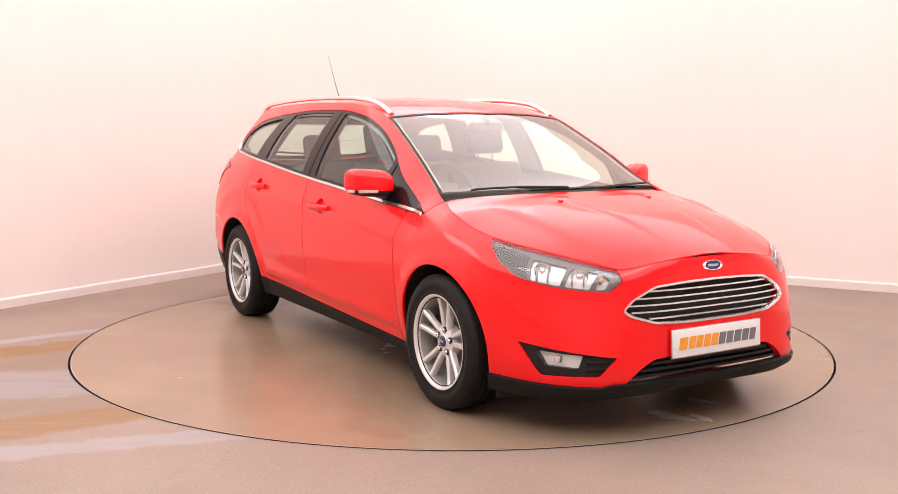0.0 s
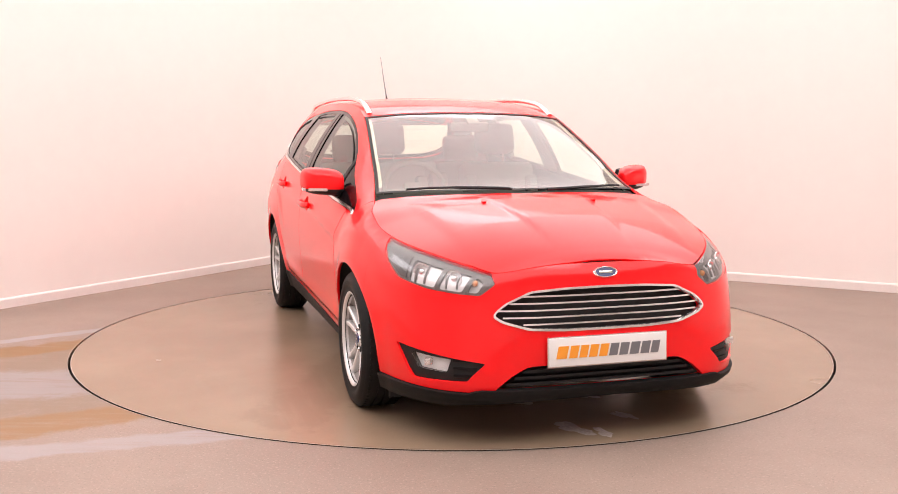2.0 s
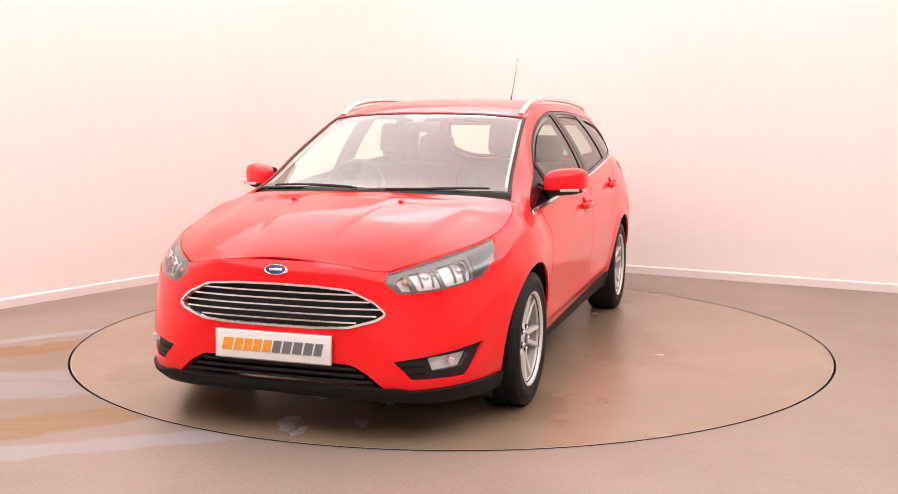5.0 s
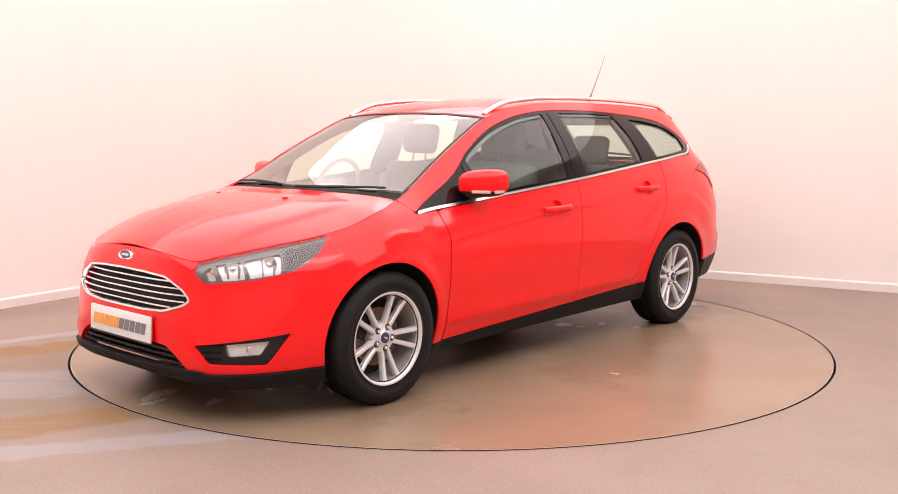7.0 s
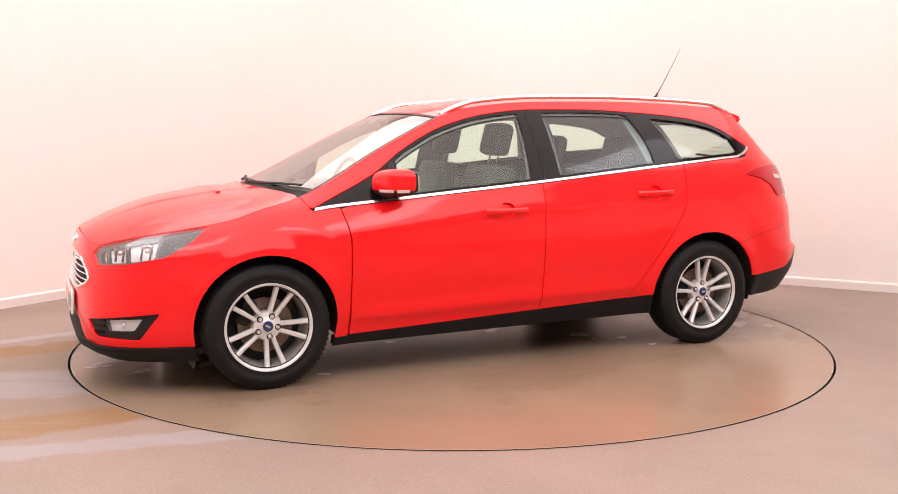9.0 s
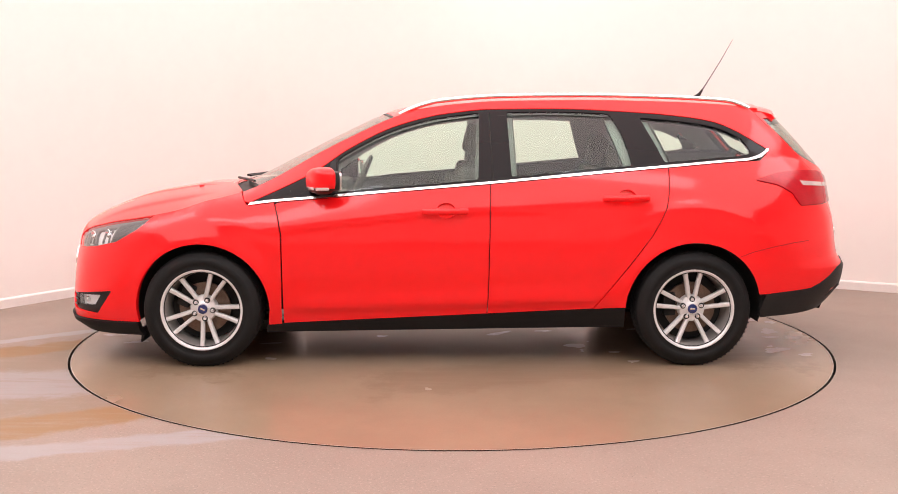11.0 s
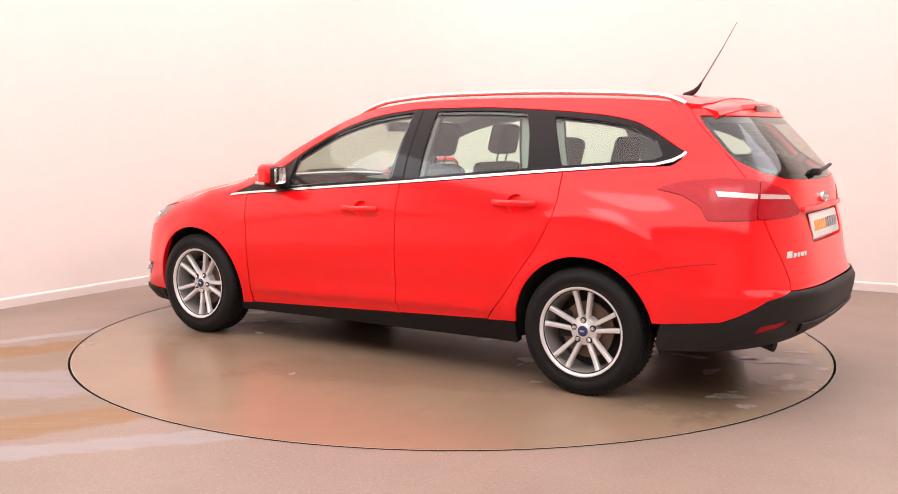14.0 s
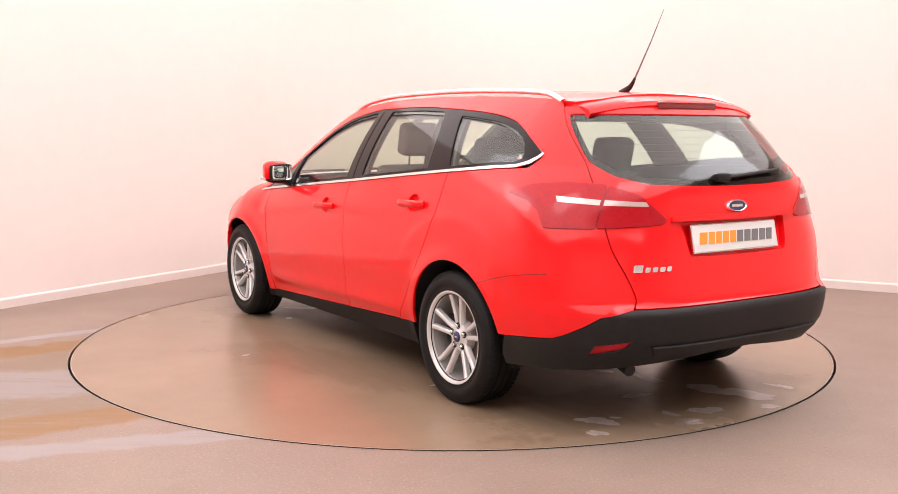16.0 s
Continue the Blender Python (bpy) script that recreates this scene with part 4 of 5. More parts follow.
both("window_frame", [flank(dlo)] + g_sets, GLOSS_BLACK, car, "gloss black window frames and pillars", step=0.03, lift=-0.003, flange=0.02)
for g, nm in zip(g_sets, ("front_side_window", "rear_side_window", "quarter_window")):
    both(nm, [g], GLASS, car, "lightly tinted glass", step=0.04, lift=-0.008, flange=0)
seal = [(x, z + 0.0) for x, z in run(lambda x: belt(x) - 0.009, 1.075, -1.63, 40)] + [(-1.705, 1.128), (-1.752, 1.160), (-1.757, 1.172), (-1.747, 1.176), (-1.735, 1.162), (-1.695, 1.140)] + run(lambda x: belt(x) + 0.0035, -1.63, 1.065, 40)
both("belt_moulding", [flank(seal)], SATIN, car, "bright chrome window moulding", step=0.02, lift=0.006, flange=0.01)
for x0, x1 in ((-0.232, -0.240),):
    gap = [(x0, float(belt(x0)) + 0.008), (x1, float(belt(x1)) + 0.008), (x1 + 0.016, 1.374), (x0 + 0.016, 1.374)]
    both("door_gap", [flank(gap)], DARK, car, step=0.05, lift=-0.0015, flange=0)
sail = [(0.60, float(belt(0.6)) + 0.012)] + [(0.66, float(belt(0.66)) + 0.010), (0.64, float(top_line(0.64)) - 0.006), (0.615, float(top_line(0.615)) - 0.008)]
both("mirror_sail", [flank(sail)], BLACK, car, step=0.03, lift=0.002, flange=0.01)

# bonnet, windscreen, roof
hood = [(float(x) - GAP * 0.6, float(y) - GAP * (0.9 if x > 2.0 else 0.35)) for x, y, z in _edge if x > 1.125][::24]
hood = [(x, max(y, 0.0)) for x, y in hood]
hood_rear = [(1.128, 0.690), (1.150, 0.62), (1.20, 0.45), (1.235, 0.25), (1.25, 0.0)]
hood_loop = hood + hood_rear + [(x, -y) for x, y in hood_rear[:-1][::-1]] + [(x, -y) for x, y in hood[1:][::-1]]
bonnet = panel("bonnet", [hood_loop], T, PAINT, car, "glossy red bonnet with two raised creases", step=0.016, flange=0.012)


def edge_y(x, d):
    return float(np.interp(x, _ex, _ey)) - d


screen_side = [(x, edge_y(x, 0.010)) for x in np.linspace(1.045, 0.305, 24)]
screen = [(1.185, 0.0), (1.165, 0.30), (1.115, 0.52)] + screen_side + [(0.335, 0.45), (0.365, 0.25), (0.378, 0.0)]
screen_loop = screen + [(x, -y) for x, y in screen[1:-1][::-1]]
windscreen = panel("windscreen", [screen_loop], T, SCREEN_GLASS, car, "clear curved windscreen", step=0.05, lift=-0.004, flange=0)
dl = densify(screen_loop, 0.03)
panel("screen_border", [grow(dl, 0.006), grow(dl, -0.010)], T, BLACK, windscreen, "black windscreen border", step=0.025, lift=-0.0015, flange=0)
strip = [(x, edge_y(x, -0.004)) for x in np.linspace(0.98, 0.305, 24)] + [(x, edge_y(x, 0.036)) for x in np.linspace(0.305, 0.98, 24)]
for side in (1, -1):
    panel("screen_lining", [[(x, side * y) for x, y in strip]], T, TRIM_LIGHT, windscreen, "pale inner screen edge", step=0.025, lift=-0.017, flange=0)
cowl = [(1.262, 0.0), (1.245, 0.25), (1.21, 0.45), (1.16, 0.62), (1.12, 0.69), (1.04, 0.695), (1.105, 0.52), (1.155, 0.30), (1.175, 0.0)]
panel("cowl", [cowl + [(x, -y) for x, y in cowl[1:-1][::-1]]], T, BLACK, car, "black scuttle panel", step=0.04, lift=-0.018, flange=0)
roof_side = [(x, edge_y(x, 0.0)) for x in np.linspace(0.298, -1.75, 40)]
roof = [(0.370, 0.0), (0.357, 0.25), (0.327, 0.45)] + roof_side + [(-1.79, 0.40), (-1.80, 0.0)]
roof_panel = panel("roof", [roof + [(x, -y) for x, y in roof[1:-1][::-1]]], T, PAINT, car, "glossy red roof panel", step=0.04, flange=0.012)

# roof rails, aerial, washer jets, wipers
for side in (1, -1):
    path = []
    for i in range(41):
        t = i / 40
        x = 0.27 - 1.96 * t
        z0 = T(np.array([[x, 0.535]]))[0][2]
        rise = 0.027 * min(1, t / 0.10, (1 - t) / 0.06) ** 0.7
        path.append((x, side * (0.548 - 0.012 * t), z0 - 0.004 + rise))
    part("roof_rail", tube(path, 0.016, 10, 0.013), SATIN, car, "satin silver roof rail", smooth=60)
zb_ = float(T(np.array([[-1.53, 0.0]]))[0][2])
ant = part("aerial_base", tube([(-1.485, 0, zb_ - 0.006), (-1.515, 0, zb_ + 0.008), (-1.540, 0, zb_ + 0.022), (-1.560, 0, zb_ + 0.042), (-1.575, 0, zb_ + 0.066)], 0.019, 12, 0.021, lambda t: 1.0 - 0.72 * t), BLACK, car, "black roof aerial")
part("mast", tube([(-1.545, 0, zb_ + 0.02), (-1.60, 0, zb_ + 0.105), (-1.68, 0, 1.695), (-1.752, 0, 1.826)], 0.0026, 6, taper=lambda t: 2.2 - 1.55 * t), GREY, ant, "thin black mast")
for y in (0.277, -0.277):
    z = float(T(np.array([[1.442, y]]))[0][2])
    part("washer_jet", box(0.026, 0.018, 0.010, (1.442, y, z + 0.003), 0.004), PAINT, car)
for pts in (((1.215, -0.05), (1.17, -0.30), (1.105, -0.56)), ((1.235, 0.14), (1.18, 0.36), (1.075, 0.60))):
    path = []
    for i in range(17):
        t = i / 16
        a, b, c = (np.array(p) for p in pts)
        p = (1 - t) ** 2 * a + 2 * t * (1 - t) * b + t * t * c
        path.append((*p, float(T(p[None])[0][2]) + 0.012))
    wp = part("wiper", tube(path, 0.008, 6, 0.006), BLACK, car, "black windscreen wiper")
    part("arm", tube([(path[0][0] + 0.02, path[0][1] - 0.02, path[0][2] + 0.004), path[5], path[9]], 0.007, 6, 0.008), BLACK, wp)
rw = [R(np.array([[at_y_tail(y, z), z]]))[0] for y, z in ((0.06, 1.075), (-0.10, 1.085), (-0.32, 1.10))]
rear_wiper = part("rear_wiper", tube([(p[0] - 0.022, p[1], p[2]) for p in rw], 0.011, 8, 0.008), BLACK, car, "black rear wiper")
part("pivot", box(0.045, 0.075, 0.036, (rw[0][0] - 0.012, 0.065, 1.074), 0.013), BLACK, rear_wiper)

# door mirrors
for side in (1, -1):
    bm = bmesh.new()
    bmesh.ops.create_uvsphere(bm, u_segments=32, v_segments=20, radius=1.0)
    for v in bm.verts:
        q = [math.copysign(abs(c) ** 0.64, c) for c in v.co]
        v.co = (0.660 - 0.036 * q[1] + 0.090 * q[0] * (1 if q[0] > 0 else 0.55), side * (0.895 + 0.102 * q[1] - 0.012 * q[0]), 1.006 + 0.070 * q[2] + 0.008 * q[1])
    shell = bm.copy()
    bmesh.ops.bisect_plane(shell, geom=shell.verts[:] + shell.edges[:] + shell.faces[:], plane_co=(0, 0, 0.968), plane_no=(0, 0, 1), clear_inner=True)
    bmesh.ops.bisect_plane(bm, geom=bm.verts[:] + bm.edges[:] + bm.faces[:], plane_co=(0, 0, 0.9675), plane_no=(0, 0, 1), clear_outer=True)
    mir = part("door_mirror", shell, PAINT, car, "red door mirror with black base", smooth=60)
    low = part("lower_cover", bm, BLACK, mir, "black lower cover", smooth=60)
    part("foot", tube([(0.675, side * 0.80, 0.935), (0.675, side * 0.85, 0.955), (0.665, side * 0.90, 0.965)], 0.045, 10, 0.02), BLACK, mir)
    part("mirror_glass", box(0.006, 0.168, 0.092, (0.614, side * 0.890, 1.006), 0.022, (0, 0, side * 24)), MIRROR, mir, "mirror glass")
    part("mirror_rim", box(0.016, 0.178, 0.101, (0.622, side * 0.890, 1.006), 0.026, (0, 0, side * 23)), BLACK, mir)
    part("side_indicator", box(0.012, 0.10, 0.016, (0.727, side * 0.925, 0.966), 0.005, (0, 0, side * 22)), TAIL_WHITE, mir, "clear side indicator")
    part("indicator_end", box(0.07, 0.012, 0.016, (0.660, side * 0.988, 0.966), 0.005, (0, 0, 0)), TAIL_WHITE, mir, "clear side indicator")


# plates, badges
def plate(x, z, tilt, facing, parent, y0=0.0):
    p = part("plate", box(0.012, 0.525, 0.114, (0, 0, 0), 0.004), PLATE, parent, "white show plate with orange and grey marks")
    p.matrix_local = pose(x, y0, z, 0, tilt, 0 if facing > 0 else 180)
    edge = part("plate_holder", box(0.010, 0.535, 0.124, (-0.004, 0, 0), 0.004), BLACK, p)
    edge.data.materials[0] = SATIN
    widths = (1.25, 1.0, 0.95, 1.0, 1.0, 1.0, 1.05, 1.1, 1.05, 0.95)
    y = -0.232
    unit = 0.464 / sum(widths)
    for i, wd in enumerate(widths):
        bm = box(0.003, unit * wd * 0.80, 0.050, (0, 0, 0))
        for v in bm.verts:
            v.co.y += v.co.z * 0.22
        bmesh.ops.translate(bm, verts=bm.verts[:], vec=(0.0072, y + unit * wd / 2, 0))
        part("mark", bm, ORANGE if i < 5 else GREY, p)
        y += unit * wd
    return p


plate(2.185, 0.392, -3, 1, car)
plate(-2.228, 0.822, -13, -1, car, 0.012)


def oval(x, z, ry, rz, tilt, facing, parent):
    bm = lathe([(0.0, 0.010), (0.80, 0.010), (0.80, 0.006)], 32)
    bm2 = lathe([(0.78, 0.004), (0.80, 0.012), (0.90, 0.015), (1.0, 0.008), (1.0, 0.0)], 32)
    for b_ in (bm, bm2):
        for v in b_.verts:
            v.co = (v.co.y, v.co.x * ry, v.co.z * rz)
    b1 = part("badge", bm2, CHROME, parent, "oval badge with blue field and chrome rim")
    part("badge_field", bm, BADGE_BLUE, b1)
    bar = box(0.003, ry * 1.05, rz * 0.42, (0.0105, 0, 0), 0.0012)
    part("badge_mark", bar, SATIN, b1)
    b1.matrix_local = pose(x, 0, z, 0, tilt, 0 if facing > 0 else 180)


oval(2.137, 0.700, 0.056, 0.024, -20, 1, car)
oval(-2.212, 0.952, 0.064, 0.027, -8, -1, car)
for i, (y, wd) in enumerate(((0.555, 0.045), (0.515, 0.028), (0.482, 0.028), (0.448, 0.030), (0.416, 0.026))):
    w0 = at_y_tail(y, 0.712)
    hgt = 0.030 if i == 0 else 0.020
    lp = [(w0 + wd / 2, 0.700), (w0 + wd / 2 - 0.006, 0.700 + hgt), (w0 - wd / 2 - 0.002, 0.700 + hgt), (w0 - wd / 2 + 0.004, 0.700)]
    panel("chrome_mark", [rounded(lp, 0.005, 2)], R, CHROME, tailgate, "chrome script mark", step=0.02, flip=True, lift=0.004, flange=0.004)

# underside, wheel housings, inner floor
part("floor_pan", box(3.75, 1.20, 0.40, (0.02, 0, 0.455), 0.05), DARK, car, "dark underbody")
deck = [tuple(p[:2] * [0.955, 0.93]) for p in S(np.stack([np.linspace(0, UE, 80), np.full(80, 0.69)], -1))]
deck_loop = deck + [(x, -y) for x, y in deck[1:-1][::-1]]
dv = [(x, y, 0.685) for x, y in deck_loop] + [(x, y, 0.665) for x, y in deck_loop]
k_ = len(deck_loop)
obj("cabin_floor", dv, [tuple(range(k_)), tuple(range(2 * k_ - 1, k_ - 1, -1))] + [(i, (i + 1) % k_, k_ + (i + 1) % k_, k_ + i) for i in range(k_)], TRIM_DARK, car, smooth=False)
for ax in (AXLE, -AXLE):
    for side in (1, -1):
        bm = bmesh.new()
        prev = None
        for i in range(33):
            a = radians(-12 + 204 * i / 32)
            rr = 0.372 if ax > 0 else 0.380
            px, pz = ax + rr * math.cos(a), max(HUB_Z + rr * math.sin(a), 0.2)
            skin = float(S(np.array([[at_x(px, pz), pz]]))[0][1]) - 0.014
            row = [bm.verts.new((px, side * y, pz)) for y in (0.58, 0.70, skin)]
            if prev:
                bm.faces.new((prev[0], prev[1], row[1], row[0]))
                bm.faces.new((prev[1], prev[2], row[2], row[1]))
            prev = row
        part("wheel_housing", bm, DARK, car, "black wheel arch liner")
part("exhaust_pipe", tube([(-1.75, 0.50, 0.30), (-2.06, 0.52, 0.300), (-2.15, 0.535, 0.280)], 0.026, 12), DARK, car, "dark exhaust tailpipe")
part("rear_silencer", box(0.26, 0.44, 0.10, (-1.92, 0.18, 0.31), 0.04), DARK, car)

for side in (1, -1):
    part("air_deflector", box(0.012, 0.15, 0.085, (AXLE + 0.345, side * 0.715, 0.160), 0.004, (0, -8, 0)), BLACK, car, "black flap ahead of the wheel")

# cabin: dashboard, steering wheel, seats, linings
part("dashboard", box(0.50, 1.36, 0.22, (0.86, 0, 0.80), 0.06), TRIM_DARK, car, "dark dashboard")
part("instrument_hood", box(0.20, 0.40, 0.07, (0.72, -0.36, 0.925), 0.03), TRIM_DARK, car)
part("console", box(0.9, 0.22, 0.22, (0.30, 0, 0.72), 0.04), TRIM_DARK, car)
bm = bmesh.new()
ring = []
for i in range(36):
    a = 2 * math.pi * i / 36
    ring.append([bm.verts.new(((0.0 + 0.013 * math.sin(b)), (0.178 + 0.015 * math.cos(b)) * math.cos(a), (0.178 + 0.015 * math.cos(b)) * math.sin(a))) for b in [2 * math.pi * k / 8 for k in range(8)]])
for i in range(36):
    a, b = ring[i], ring[(i + 1) % 36]
    for k in range(8):
        bm.faces.new((a[k], a[(k + 1) % 8], b[(k + 1) % 8], b[k]))
for ang in (0, 180, 270):
    box(0.018, 0.16, 0.035, (0.0, 0.09 * math.cos(radians(ang)), 0.09 * math.sin(radians(ang))), 0.0, (ang, 0, 0), bm=bm)
wheel_s = part("steering_wheel", bm, TRIM_DARK, car, "black steering wheel")
part("boss", box(0.05, 0.14, 0.12, (0, 0, 0), 0.025), TRIM_DARK, wheel_s)
wheel_s.matrix_local = pose(0.56, -0.36, 0.93, 0, -24, 0)


def seat(x, y, width, back_h, head=True, drop=0.0):
    s = part("seat_back", box(0.13, width, back_h, (0, 0, back_h / 2), 0.05, seg=4), FABRIC, car, "dark grey fabric seat")
    for side in (1, -1):
        part("bolster", box(0.17, 0.07, back_h * 0.8, (0.03, side * (width / 2 - 0.04), back_h * 0.42), 0.03, seg=3), FABRIC, s)
    if head:
        for side in (1, -1):
            part("post", tube([(0.0, side * 0.055, back_h - 0.02), (0.0, side * 0.055, back_h + 0.09)], 0.006, 6), LAMP_GREY, s)
        part("headrest", box(0.10, 0.25, 0.19, (0.01, 0, back_h + 0.155 - drop), 0.045, seg=4), FABRIC, s, "dark padded headrest")
    part("cushion", box(0.48, width, 0.12, (0.28, 0, 0.06), 0.045, (0, -6, 0), seg=3), FABRIC, s)
    s.matrix_local = pose(x, y, 0.56, 0, -14, 0)
    return s


for y in (0.36, -0.36):
    seat(-0.02, y, 0.48, 0.52)
for y in (0.40, 0.0, -0.40):
    seat(-0.86, y, 0.42, 0.50, head=y != 0.0, drop=0.06)
part("load_cover", box(0.75, 1.20, 0.02, (-1.50, 0, 0.97), 0.008), TRIM_DARK, car, "dark load cover")
part("mirror_stem", tube([(0.44, 0, 1.33), (0.40, 0, 1.30)], 0.012, 8), BLACK, car)
part("cabin_mirror", box(0.030, 0.23, 0.060, (0.40, 0, 1.290), 0.02), LAMP_GREY, car, "black interior mirror")
part("sensor_pod", box(0.08, 0.07, 0.02, (0.45, 0, 1.322), 0.008, (0, 26, 0)), LAMP_GREY, car)
lin = [(x, y * 0.97) for x, y in roof]
panel("headliner", [lin + [(x, -y) for x, y in lin[1:-1][::-1]]], T, TRIM_LIGHT, car, "pale grey headliner", step=0.08, lift=-0.035, flange=-0.030)
trim_l = run(lambda x: belt(x) + 0.022 * min(1.0, max(0.0, (0.62 - x) / 0.2)), 0.98, -1.98, 30) + [(-2.02, 0.70), (0.98, 0.70)]
both("door_card", [flank(trim_l)], TRIM_DARK, car, "dark door lining", step=0.08, lift=-0.055, flange=-0.050)
pil = run(lambda x: top_line(x) - 0.030, 0.95, -1.60, 40) + [(x, float(cant_z_side(x)) - 0.003) for x in np.linspace(-1.60, 0.95, 40)]
both("pillar_lining", [flank(pil)], PILLAR_GREY, car, "grey pillar lining", step=0.05, lift=-0.026, flange=-0.023)
d_pil = [(-1.66, 1.10), (-1.765, 1.165), (-1.62, 1.262), (-1.45, 1.325), (-1.45, 1.405), (-1.66, 1.392), (-1.76, 1.30), (-1.94, 1.12)]
both("rear_pillar_lining", [flank(d_pil)], PILLAR_GREY, car, "grey pillar lining", step=0.05, lift=-0.022, flange=-0.019)
panel("tailgate_lining", [[(-0.60, 0.70), (0.60, 0.70), (0.60, 1.02), (-0.60, 1.02)]], R, TRIM_DARK, tailgate, "dark tailgate lining", step=0.06, lift=-0.050, flange=-0.010, flip=True)
bp = [(-0.135, float(belt(-0.135)) + 0.01), (-0.365, float(belt(-0.365)) + 0.01), (-0.35, 1.37), (-0.155, 1.37)]
cp = [(-0.945, float(belt(-0.945)) + 0.01), (-1.20, float(belt(-1.20)) + 0.01), (-1.09, 1.36), (-0.845, 1.36)]
for q in (bp, cp):
    both("post_lining", [flank(q)], PILLAR_GREY, car, step=0.06, lift=-0.035, flange=-0.025)


# ---------------------------------------------------------------- wheels
def wheel():
    tyre = part("wheel", lathe([(0.200, -0.085), (0.215, -0.098), (0.245, -0.104), (0.275, -0.104), (0.298, -0.096), (0.309, -0.084), (0.313, -0.066), (0.314, -0.042), (0.307, -0.040), (0.307, -0.033), (0.314, -0.031),
                                (0.3145, -0.005), (0.307, -0.003), (0.307, 0.004), (0.3145, 0.006), (0.314, 0.031), (0.307, 0.033), (0.307, 0.040), (0.314, 0.042), (0.313, 0.066), (0.309, 0.084), (0.300, 0.0945),
                                (0.297, 0.0955), (0.296, 0.0975), (0.276, 0.1035), (0.274, 0.1050), (0.250, 0.1045), (0.248, 0.1030), (0.228, 0.0985), (0.2255, 0.1000), (0.218, 0.0975), (0.212, 0.090), (0.200, 0.082)], 72), RUBBER, car, "black road tyre on a silver alloy wheel", smooth=50)
    bm = bmesh.new()
    for i in range(72):
        for sgn in (1, -1):
            a = 2 * math.pi * (i + (0.5 if sgn < 0 else 0)) / 72
            box(0.003, 0.026, 0.009, (0.3121 * math.cos(a), sgn * 0.066, 0.3121 * math.sin(a)), 0, (0, -math.degrees(a), sgn * 14), bm=bm)
    tagged(part("tread_block", bm, RUBBER, tyre, smooth=0), kind="stuff")
    rim = part("rim", lathe([(0.2235, 0.088), (0.2225, 0.0965), (0.2185, 0.0985), (0.2130, 0.0970), (0.2080, 0.0935), (0.2050, 0.0880), (0.2030, 0.070)], 72), ALLOY, tyre, "silver alloy rim", smooth=50)
    part("barrel", lathe([(0.2045, 0.072), (0.198, 0.050), (0.192, 0.0), (0.190, -0.08)], 72), BARREL, rim, "inner barrel with shade put into its grey", smooth=50)
    part("hub", lathe([(0.0, 0.066), (0.030, 0.068), (0.034, 0.063), (0.052, 0.060), (0.068, 0.055), (0.074, 0.040), (0.074, 0.0)], 40), ALLOY, rim, smooth=50)
    part("centre_cap", lathe([(0.0, 0.0745), (0.018, 0.074), (0.0255, 0.071), (0.0265, 0.064)], 28), BADGE_BLUE, rim, "blue centre cap")
    bar = box(0.026, 0.002, 0.009, (0, 0.0748, 0), 0.001)
    part("cap_mark", bar, SATIN, rim)
    # five pairs of spokes
    spokes = []
    for sg in (1, -1):
        bm = bmesh.new()
        rows_ = []
        for r, off, wd, y, dp in ((0.045, 0.0150, 0.0120, 0.058, 0.030), (0.075, 0.0190, 0.0110, 0.062, 0.028), (0.115, 0.0260, 0.0115, 0.067, 0.026), (0.160, 0.0345, 0.0118, 0.073, 0.026), (0.192, 0.0415, 0.0118, 0.080, 0.030), (0.2110, 0.0455, 0.0150, 0.0875, 0.034)):
            c = sg * off
            rows_.append([bm.verts.new((r, q, c + e)) for e, q in ((-wd, y - dp), (-wd, y - 0.006), (-wd * 0.55, y), (wd * 0.55, y), (wd, y - 0.006), (wd, y - dp))])
        for a, b in zip(rows_, rows_[1:]):
            for i in range(6):
                bm.faces.new((a[i], a[(i + 1) % 6], b[(i + 1) % 6], b[i]))
        bm.faces.new(rows_[0][::-1])
        bm.faces.new(rows_[-1])
        spokes.append(part("spoke", bm, ALLOY, rim, smooth=40))
    nut0 = part("wheel_nut", lathe([(0.0, 0.072), (0.007, 0.072), (0.0095, 0.069), (0.0095, 0.045)], 6), CHROME, rim, smooth=0)
    nut0.matrix_local = pose(0.052, 0, 0)
    hole0 = part("nut_recess", lathe([(0.0098, 0.0610), (0.0150, 0.0635), (0.0160, 0.058)], 16), DARK, rim)
    hole0.matrix_local = pose(0.052, 0, 0)
    for k in range(5):
        a = radians(90 + 72 * k)
        for src in (*spokes, nut0, hole0):
            if k == 0:
                o = src
            else:
                o = new(src.name.split(".")[0], src.data)
                o.parent = rim
            base = pose(0.052, 0, 0) if src in (nut0, hole0) else Matrix()
            o.matrix_local = pose(0, 0, 0, 0, -math.degrees(a), 0) @ base
    disc = part("brake_disc", lathe([(0.06, 0.012), (0.138, 0.012), (0.138, -0.012), (0.06, -0.012)], 48), RUST, tyre, "rusty brown brake disc", smooth=30)
    part("caliper", box(0.07, 0.06, 0.13, (0.115, 0.0, 0.02), 0.015), DARK, disc)
    part("back_plate", lathe([(0.0, -0.03), (0.183, -0.03)], 40), DARK, tyre)
    return tyre


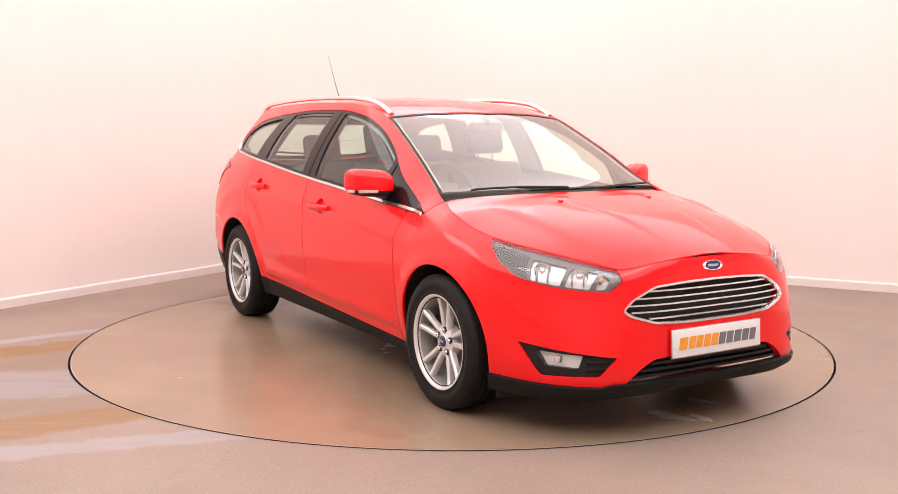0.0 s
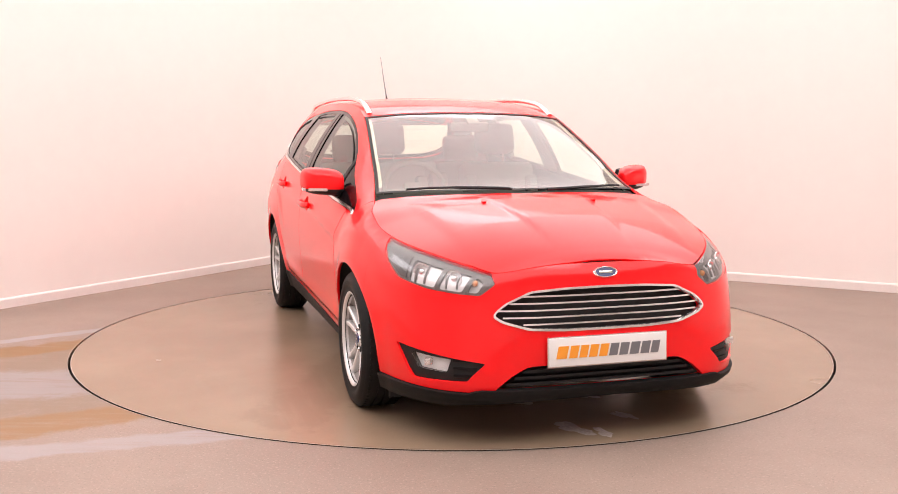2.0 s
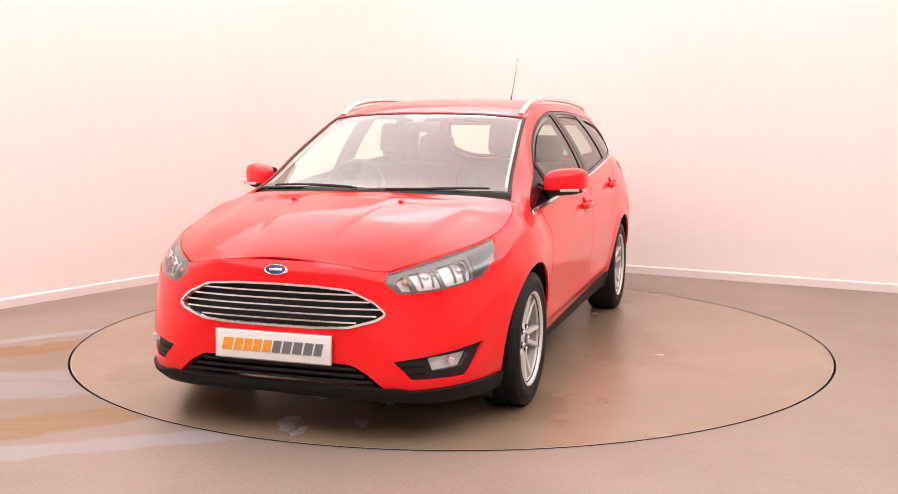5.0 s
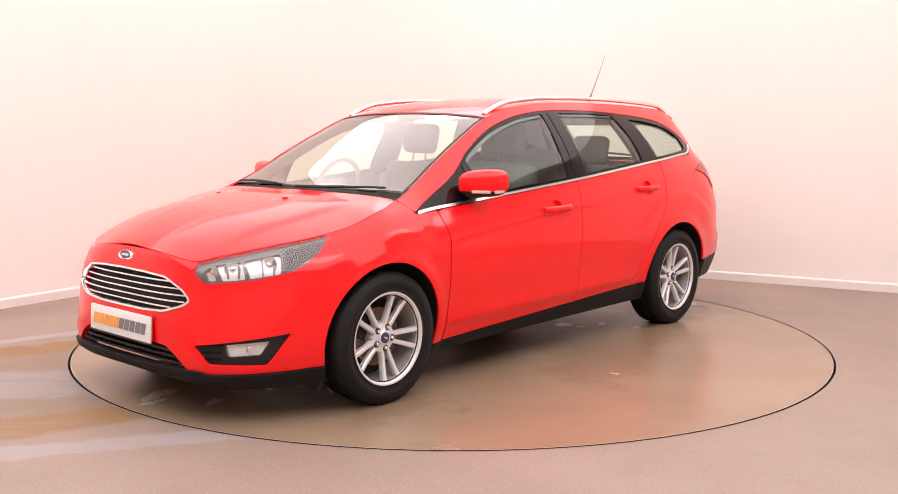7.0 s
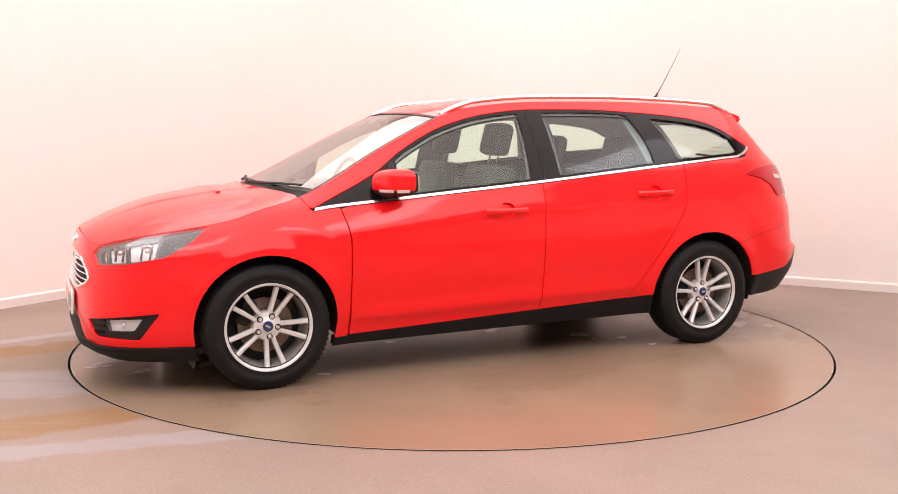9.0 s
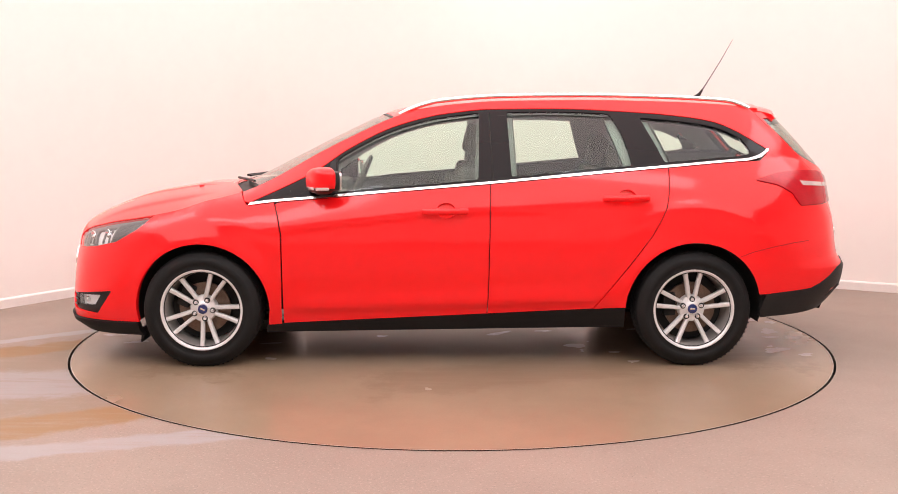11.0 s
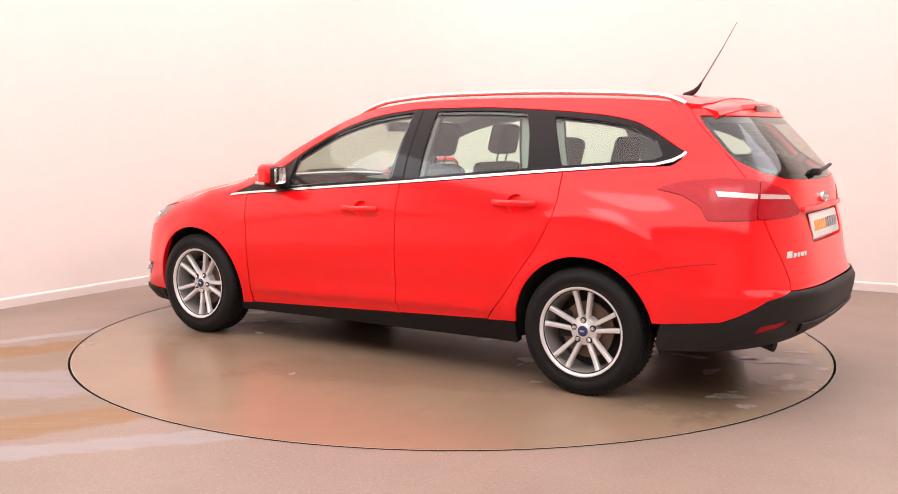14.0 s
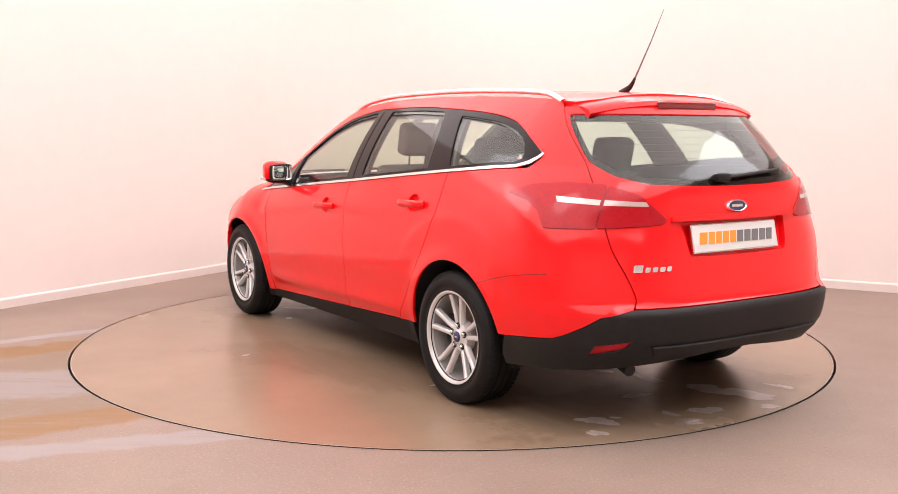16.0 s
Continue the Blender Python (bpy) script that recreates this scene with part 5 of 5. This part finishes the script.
first = wheel()
spots = [(AXLE, 1, -26), (AXLE, -1, -5), (-AXLE, 1, 1), (-AXLE, -1, 0)]
for i, (x, side, roll) in enumerate(spots):
    m = pose(x, side * 0.784, HUB_Z, 0, 0, 0 if side > 0 else 180) @ pose(0, 0, 0, 0, roll, 0)
    if i == 0:
        first.matrix_local = m
    else:
        w = copy_thing(first, m)

# puddles with painted wall sheen on the turntable, under the tail and the nose
CX, CY = -0.0351, 0.0372
for x, y, rx, ry, tn in ((-1.93, -0.38, 0.17, 0.085, 0.5), (-2.06, -0.03, 0.075, 0.05, 0.9), (-2.16, 0.16, 0.06, 0.035, 1.2), (-1.97, -0.67, 0.06, 0.03, 0.3), (-2.176, -0.33, 0.05, 0.03, 1.0), (-2.01, 0.15, 0.04, 0.03, 0.2),
                         (-1.77, -0.34, 0.08, 0.04, 0.3), (-1.92, 0.50, 0.09, 0.05, 0.9), (-1.70, 0.06, 0.08, 0.035, 1.2), (-2.05, 0.62, 0.05, 0.03, 0.4), (-1.50, -0.22, 0.10, 0.04, 0.2), (-1.24, -0.12, 0.07, 0.03, 0.4),
                         (-0.33, 0.02, 0.09, 0.03, 0.6), (-0.62, -0.05, 0.05, 0.02, 0.2), (1.97, -0.05, 0.10, 0.05, 0.5), (2.06, 0.05, 0.06, 0.03, 0.1), (1.86, 0.25, 0.07, 0.03, 0.3), (0.4, 0.1, 0.04, 0.02, 0),
                         (1.29, 0.46, 0.10, 0.05, 0.8), (1.49, 0.21, 0.09, 0.04, 0.4), (1.05, 0.30, 0.06, 0.025, 0.1)):
    splash(x - CX, y - CY, rx, ry, tn)


# ---------------------------------------------------------------- movement
TURN = [(0.0, -58.23), (0.5, -59.31), (1.0, -62.16), (1.5, -66.41), (2.0, -72.40), (2.5, -78.23), (3.0, -84.50), (3.5, -90.30), (4.0, -96.57), (4.5, -102.34), (4.7, -104.73), (6.8, -129.80), (7.0, -132.22), (7.5, -137.97),
        (8.0, -144.09), (8.5, -149.70), (9.0, -155.66), (9.2, -158.19), (11.3, -181.81), (11.5, -183.98), (12.0, -189.81), (12.5, -195.21), (13.0, -201.36), (13.5, -207.06), (14.0, -213.21), (14.5, -218.84), (15.0, -224.94),
        (15.5, -230.63), (16.0, -236.77)]


def motions():
    """Turntable and car turn together about the disc's middle."""
    walk(turntable, [(t, pose(0, 0, 0, 0, 0, a)) for t, a in TURN])
    walk(car, [(t, pose(0, 0, 0, 0, 0, a) @ pose(-CX, -CY, 0)) for t, a in TURN])


motions()
